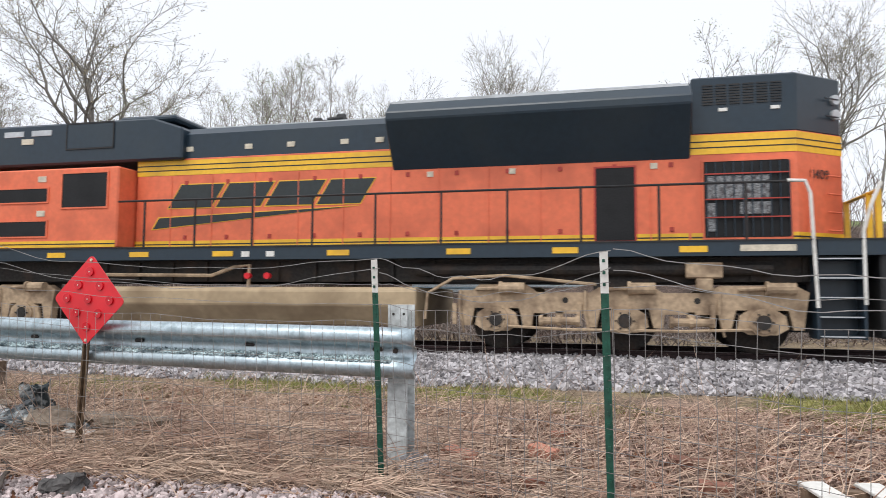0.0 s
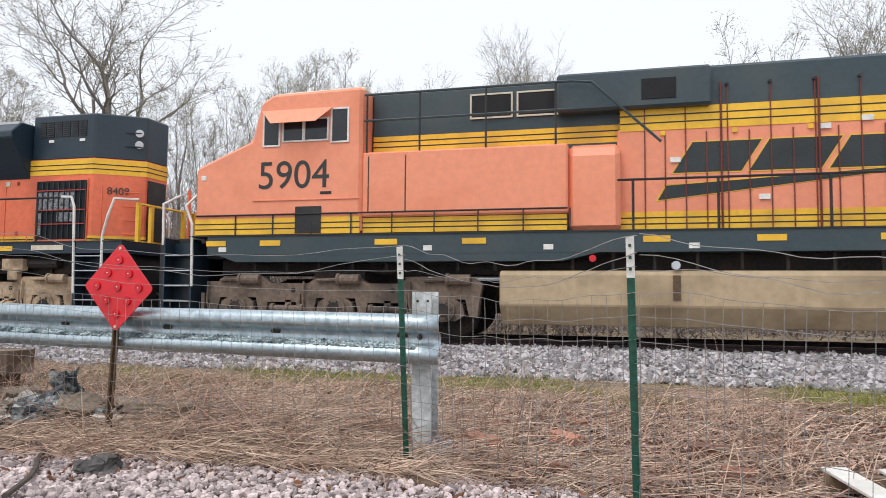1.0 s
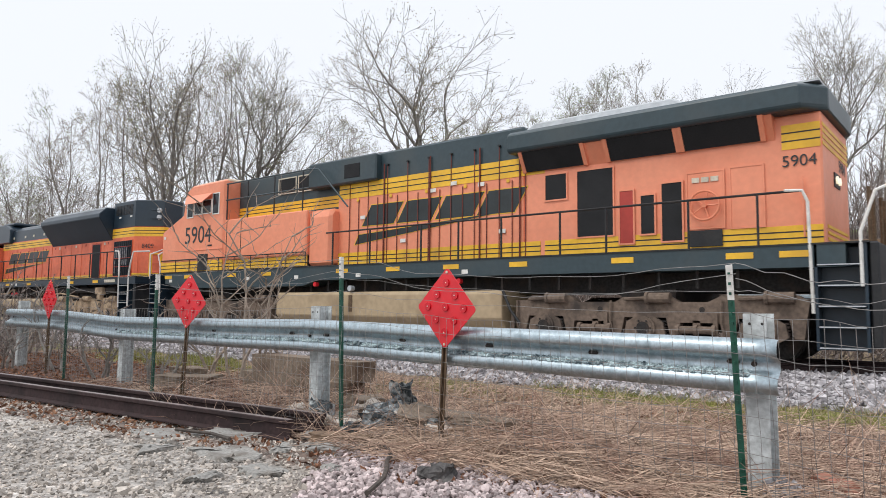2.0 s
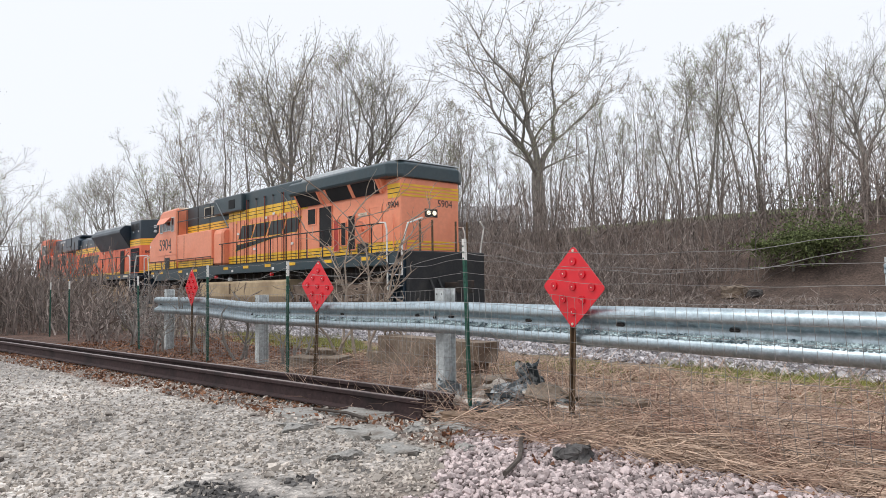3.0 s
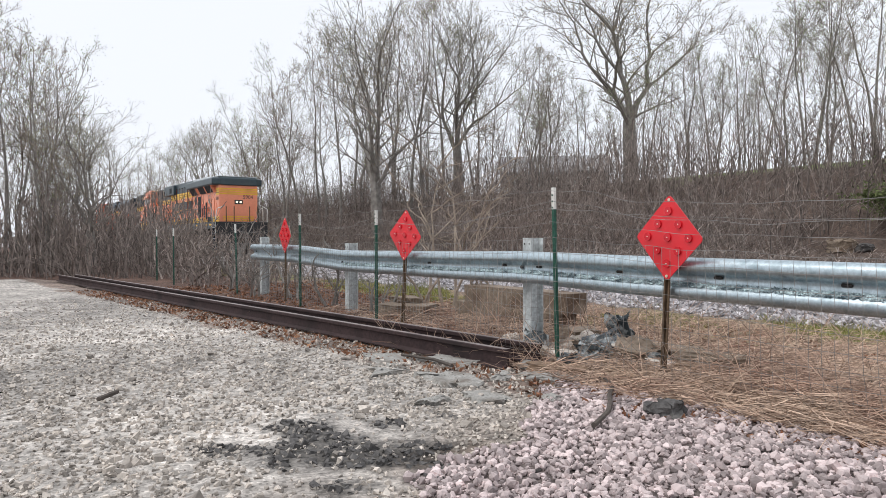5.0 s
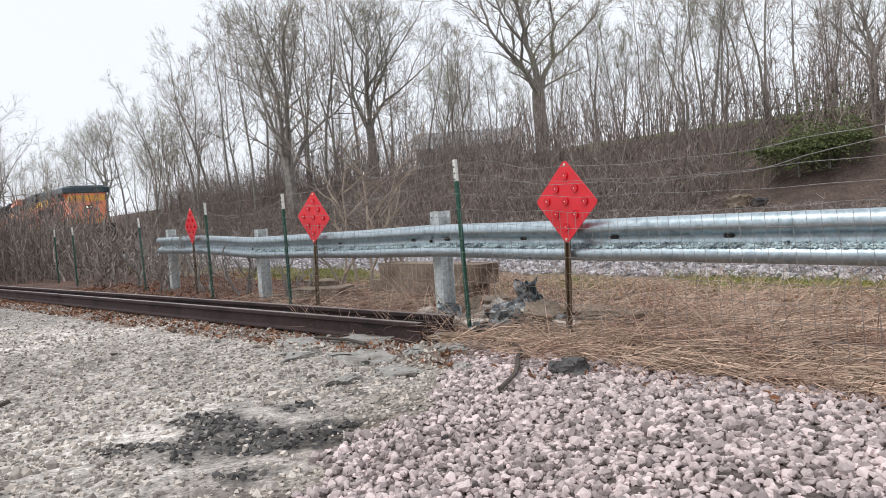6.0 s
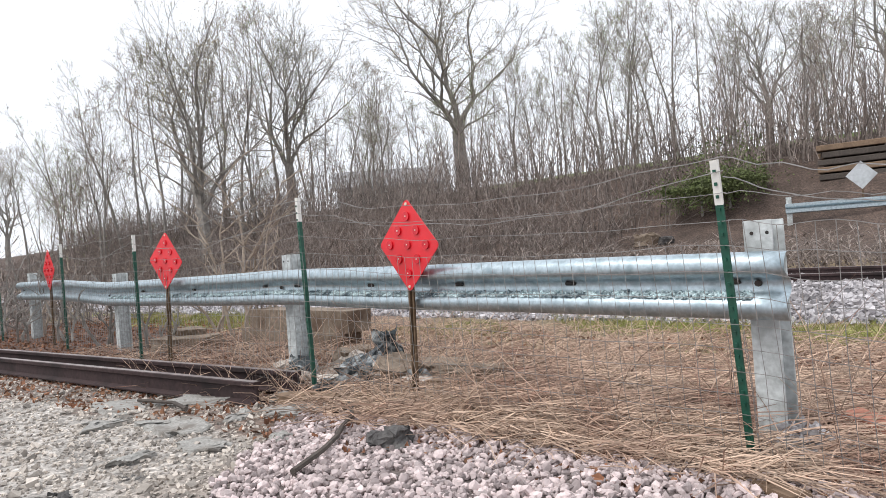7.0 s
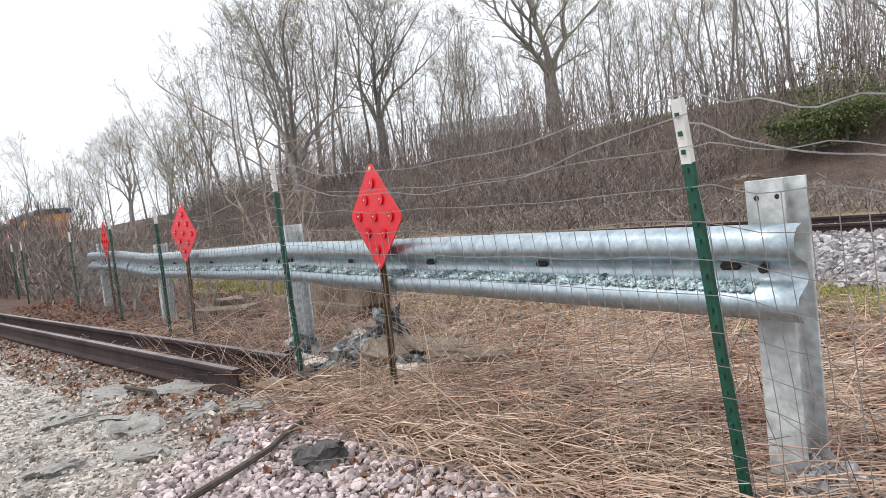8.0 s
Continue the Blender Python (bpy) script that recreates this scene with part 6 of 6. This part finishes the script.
def plant_trees():
    kinds = {"b": [tree(11, "b", "large bare spreading tree with forked trunk"), tree(12, "b", "large bare branching tree with budding twigs")],
             "t": [tree(s, "t", "tall slender bare tree on the slope", s in (22, 23, 25)) for s in (21, 22, 23, 24, 25, 26)],
             "s": [tree(s, "s", "many-stemmed bare young tree", s != 31) for s in (31, 32, 33)]}
    used, r = set(), random.Random(4)
    g = random.Random(77)
    more = []
    for n in range(36):
        x, y = g.uniform(-72, 8), g.uniform(29, 58)
        if x < -30 and y > 45:
            y -= 18
        more.append(("s" if n % 5 < 2 else "t", x, y, g.uniform(6.0, 10.0)))
    for n in range(10):
        more.append(("s" if n % 2 else "t", g.uniform(-42, -25), g.uniform(-9, 5.5), g.uniform(4, 7.5)))
    for i, (k, x, y, h) in enumerate(SPOTS + more):
        src = kinds[k][i % len(kinds[k])]
        m = pose(x, y, ground_z(x, y) - 0.05, 0, 0, 0 if i == 0 else r.uniform(0, 360))
        if src.name in used:
            ob = copy_thing(src, m)
        else:
            ob = src
            ob.matrix_basis = m
            used.add(src.name)
        w = h / 10 * (r.uniform(0.85, 1.1) if i else 1.2)
        ob.scale = (w, w, h / 10)


plant_trees()


def thicket(seed, n, wide, deep, lo, hi, material, label):
    """Upright thin stems with short ascending shoots, some of them arching over."""
    g = random.Random(seed)
    rows = []
    for _ in range(n):
        p = Vector((g.uniform(-wide, wide), g.uniform(-deep, deep), -0.3))
        arch = g.random() < 0.22
        d = Vector((g.gauss(0, 0.35 if arch else 0.09), g.gauss(0, 0.3 if arch else 0.09), 1)).normalized()
        h = g.uniform(lo, hi) * (0.8 if arch else 1)
        rad = g.uniform(0.011, 0.018) if g.random() < 0.65 else g.uniform(0.02, 0.04)
        for i in range(5):
            d = (d + Vector((g.gauss(0, 0.08), g.gauss(0, 0.08), -0.22 if arch else 0.04))).normalized()
            q = p + d * h / 5
            rows.append((p, q, rad * (1 - 0.14 * i), rad * (0.86 - 0.14 * i)))
            for _ in range((0, 1, 1, 2, 3)[i]):
                e = (d + Vector((g.gauss(0, 0.5), g.gauss(0, 0.5), 0.2))).normalized()
                m = q + e * h * g.uniform(0.06, 0.2)
                rows.append((q, m, rad * 0.55, rad * 0.35))
            p = q
    return tagged(soup("thicket", *rods(rows, 3), material), label, "undergrowth", kind="stuff")


def plant_thickets():
    a = thicket(51, 250, 4.5, 2.0, 1.2, 4.4, M_BARK2, "dense tangle of bare brown brush on the slope")
    b = thicket(52, 200, 4.5, 2.0, 1.2, 5.0, M_BARK2, "dense bare saplings and brush on the slope")
    c = thicket(53, 240, 3.0, 1.6, 0.6, 2.6, M_BARK2, "tangled bare hedge beside the lot")
    r = random.Random(8)
    first = {a: True, b: True, c: True}

    def put(src, x, y, s):
        m = pose(x, y, ground_z(x, y), 0, 0, r.choice((0, 180)) + r.uniform(-12, 12))
        if first.pop(src, None):
            ob = src
            ob.matrix_basis = m
        else:
            ob = copy_thing(src, m)
        ob.scale = (1, 1, s)
    for row, (y, s) in enumerate(((21.5, 0.5), (24.0, 0.6), (26.5, 0.7), (29.0, 0.75), (32.5, 0.85))):
        x = -82.0
        while x < (-14, -11, -9, 2, 6)[row]:
            put(a if r.random() < 0.5 else b, x + r.uniform(-1, 1), y + r.uniform(-1, 1), s * r.uniform(0.8, 1.2))
            x += 8.4
    for x, y in ((-4, 30), (4, 29), (12, 30), (20, 32), (28, 34), (-2, 36)):
        put(b, x, y, 0.75)
    for n in range(16):
        put(c, -34 + n * 2.9, 17.6 + r.uniform(-0.8, 2.5), r.uniform(0.15, 0.35))
    for x, y, s in ((-23.5, 3.6, 0.9), (-26, 1.6, 1.1), (-28, 5.5, 1.2), (-27, -1.5, 1.2), (-31, 3, 1.4), (-33, 7, 1.3), (-22, 6.2, 0.7), (-38, 6.5, 1.2), (-45, 6, 1.2), (-55, 6, 1.3), (-29, -5, 1.3), (-17.5, 5.6, 0.5), (-34, -2, 1.7)):
        put(c, x, y, s)


plant_thickets()


def sapling(x, y, h, seed, label, spread=0.8, bark=None):
    g = random.Random(seed)
    rows = []

    def limb(p, d, ln, rad, depth):
        for i in range(6):
            d = (d + Vector((g.gauss(0, 0.2), g.gauss(0, 0.2), g.gauss(0.03, 0.1)))).normalized()
            q = p + d * ln / 6
            rows.append((p, q, rad * (1 - 0.13 * i), rad * (0.87 - 0.13 * i)))
            if depth < 2 and i > 0:
                side = Vector((g.gauss(0, 1), g.gauss(0, 1), 0.25)).normalized()
                limb(q, (d * 0.6 + side * spread).normalized(), ln * g.uniform(0.25, 0.5), rad * 0.5, depth + 1)
            p = q
    for k in range(3):
        limb(Vector((g.gauss(0, 0.08), g.gauss(0, 0.08), -0.1)), Vector((g.gauss(0, 0.25), g.gauss(0, 0.2), 1)).normalized(), h * (1 - 0.2 * k), 0.028, 0)
    root = tagged(new("sapling"), label, "sapling")
    root.matrix_basis = pose(x, y, ground_z(x, y))
    soup("stem", *rods(rows, 5), bark or M_PALEBARK, root, "thin bare stems")


sapling(-7.7, 5.6, 3.0, 3, "pale bare sapling growing behind the guardrail")
sapling(-8.9, 5.9, 2.5, 4, "low pale sapling with drooping branches", 1.1)
sapling(-6.9, 5.8, 1.5, 5, "low bare shrub beside the concrete beams", 1.2)
sapling(-13.6, 5.0, 1.5, 6, "thin bare bush at the end of the guardrail")
for x, y, h, seed in ((-9.5, 4.4, 1.1, 9), (-11.2, 4.35, 1.3, 14), (-12.5, 4.2, 1.2, 15), (-14.2, 4.2, 1.5, 16), (-8.0, 4.5, 0.9, 17)):
    sapling(x, y, h, seed, "thin dark vine-like sapling leaning on the fence", 0.5, M_BARK)


# ---- distance across the track ----
def shrub(x, y, h, w, seed):
    g = np.random.default_rng(seed)
    at = g.normal(0, 1, (6000, 3)) * np.array((w * 0.42, w * 0.42, h * 0.24)) + np.array((0, 0, h * 0.5))
    at = at[at[:, 2] > 0.05]
    at += 0.3 * np.sin(at * 3.1)
    root = tagged(new("shrub"), "dark green evergreen shrub on the slope", "shrub")
    root.matrix_basis = pose(x, y, ground_z(x, y))
    soup("foliage", *leaves(g, at, g.uniform(0.06, 0.13, len(at))), M_SHRUB, root)
    soup("stem", *segments([(0, 0, -0.2)], [(0, 0, h * 0.5)], [0.06], [0.03], 5), M_BARK, root)


shrub(-9.4, 26.2, 1.7, 1.7, 1)
shrub(-8.5, 26.6, 2.1, 1.6, 2)


def far_things():
    house = tagged(new("house"), "low pale house with grey shingle roof behind trees", "house")
    house.matrix_basis = pose(-49, 47.5, ground_z(-49, 47.5) - 1.1, 0, 0, 46)
    part("wall", made(box, -5, 5, -3.5, 3.5, -0.5, 2.6), M_SIDING, house)
    bm = bmesh.new()
    extrude(bm, [(-4.0, 2.5), (0, 4.4), (4.0, 2.5), (4.0, 2.7), (0, 4.62), (-4.0, 2.7)], -5.4, 5.4, "x")
    part("roof", bm, M_SHINGLE, house, "grey shingle roof")
    for x in (-3.4, -0.6, 2.4):
        w = part("window", made(box, x, x + 1.1, -3.53, -3.49, 1.0, 2.1), M_GLASS, house)
        part("frame", made(box, x - 0.08, x + 1.18, -3.52, -3.495, 2.1, 2.2), M_WHITE, w)
    rail = tagged(new("guardrail"), "short galvanised guardrail across the track", "guardrail")
    z = ground_z(-3, 25.6)
    rail.matrix_basis = pose(-3.2, 25.7, z - 0.3, 0, 0, 12)
    bm = bmesh.new()
    extrude(bm, [(-0.08, 0.75), (-0.08, 0.68), (0, 0.63), (-0.08, 0.57), (-0.08, 0.48), (0, 0.45), (0.01, 0.78), (0, 0.78)], -3.0, 7.0, "x")
    bmesh.ops.recalc_face_normals(bm, faces=bm.faces)
    part("beam", bm, M_GALV, rail)
    for x in (-2.9, 0.9, 4.7):
        part("post", made(box, x - 0.08, x + 0.08, 0.01, 0.2, -0.3, 1.0), M_WOODPOST, rail)
    sign = tagged(new("marker_sign"), "back of a pale diamond sign by the far guardrail", "road sign")
    sign.matrix_basis = pose(-4.1, 26.2, ground_z(-4.1, 26.2) - 0.45)
    bm = bmesh.new()
    extrude(bm, [(-0.46, 1.35), (0, 0.89), (0.46, 1.35), (0, 1.81)], 0, 0.01, "y")
    part("plate", bm, M_SILVER, sign, "pale metal diamond plate")
    part("pole", made(box, -0.02, 0.02, 0.012, 0.05, -0.3, 1.7), M_RUST, sign)
    stack = tagged(new("timber_stack"), "stack of dark weathered timbers under the trees", "timber stack")
    stack.matrix_basis = pose(-2.2, 28.6, ground_z(-2.2, 28.2) - 0.7, 0, 0, 8)
    for i in range(7):
        for j in range(2):
            bm = bmesh.new()
            o = 0.25 * lump((i, j), 1.7, 5)
            box(bm, -3.6 + o, 3.6 + o, -0.5 + j * 0.5, -0.08 + j * 0.5, -0.1 + i * 0.26, 0.1 + i * 0.26)
            part("timber", soften(bm, 0.02), M_DARKTIMBER if (i + j) % 3 else M_TIMBER, stack)
    rough_block("stump", -10.6, 23.9, ground_z(-10.6, 23.9), 0.75, 0.5, 0.42, 20, M_CONC, "pale weathered stump beyond the track", "stump", 61, 0.3)
    rough_block("stump", -10.1, 24.1, ground_z(-10.1, 24.1), 0.6, 0.4, 0.25, -20, M_ASPH, "dark broken log beside a stump", "stump", 62, 0.3)


far_things()


# ---- what moves ----
NOSE = [(0.0, 7.10), (0.2, 4.35), (0.5, 0.02), (1.0, -6.76), (1.5, -13.39), (2.0, -19.93), (3.5, -39.5), (4.0, -45.6), (5.5, -63.5), (6.0, -69.0), (7.5, -81.1), (8.0, -85.2)]


def motions():
    for unit, gap in ((UNIT, 0.0), (LEAD, -0.13)):
        walk(unit, [(t, pose(x + gap, 12.55, 0.232)) for t, x in NOSE])
    times, xs = [t for t, x in NOSE], [x for t, x in NOSE]
    for wheel in UNIT_SETS + LEAD_SETS:
        place = wheel.location.copy()
        rows = []
        for i in range(241):
            turn = math.degrees((float(np.interp(i / 30, times, xs)) - xs[0]) / 0.515)
            rows.append((i / 30, pose(place.x, place.y, place.z, 0, turn % 360, 0)))
        walk(wheel, rows)


motions()
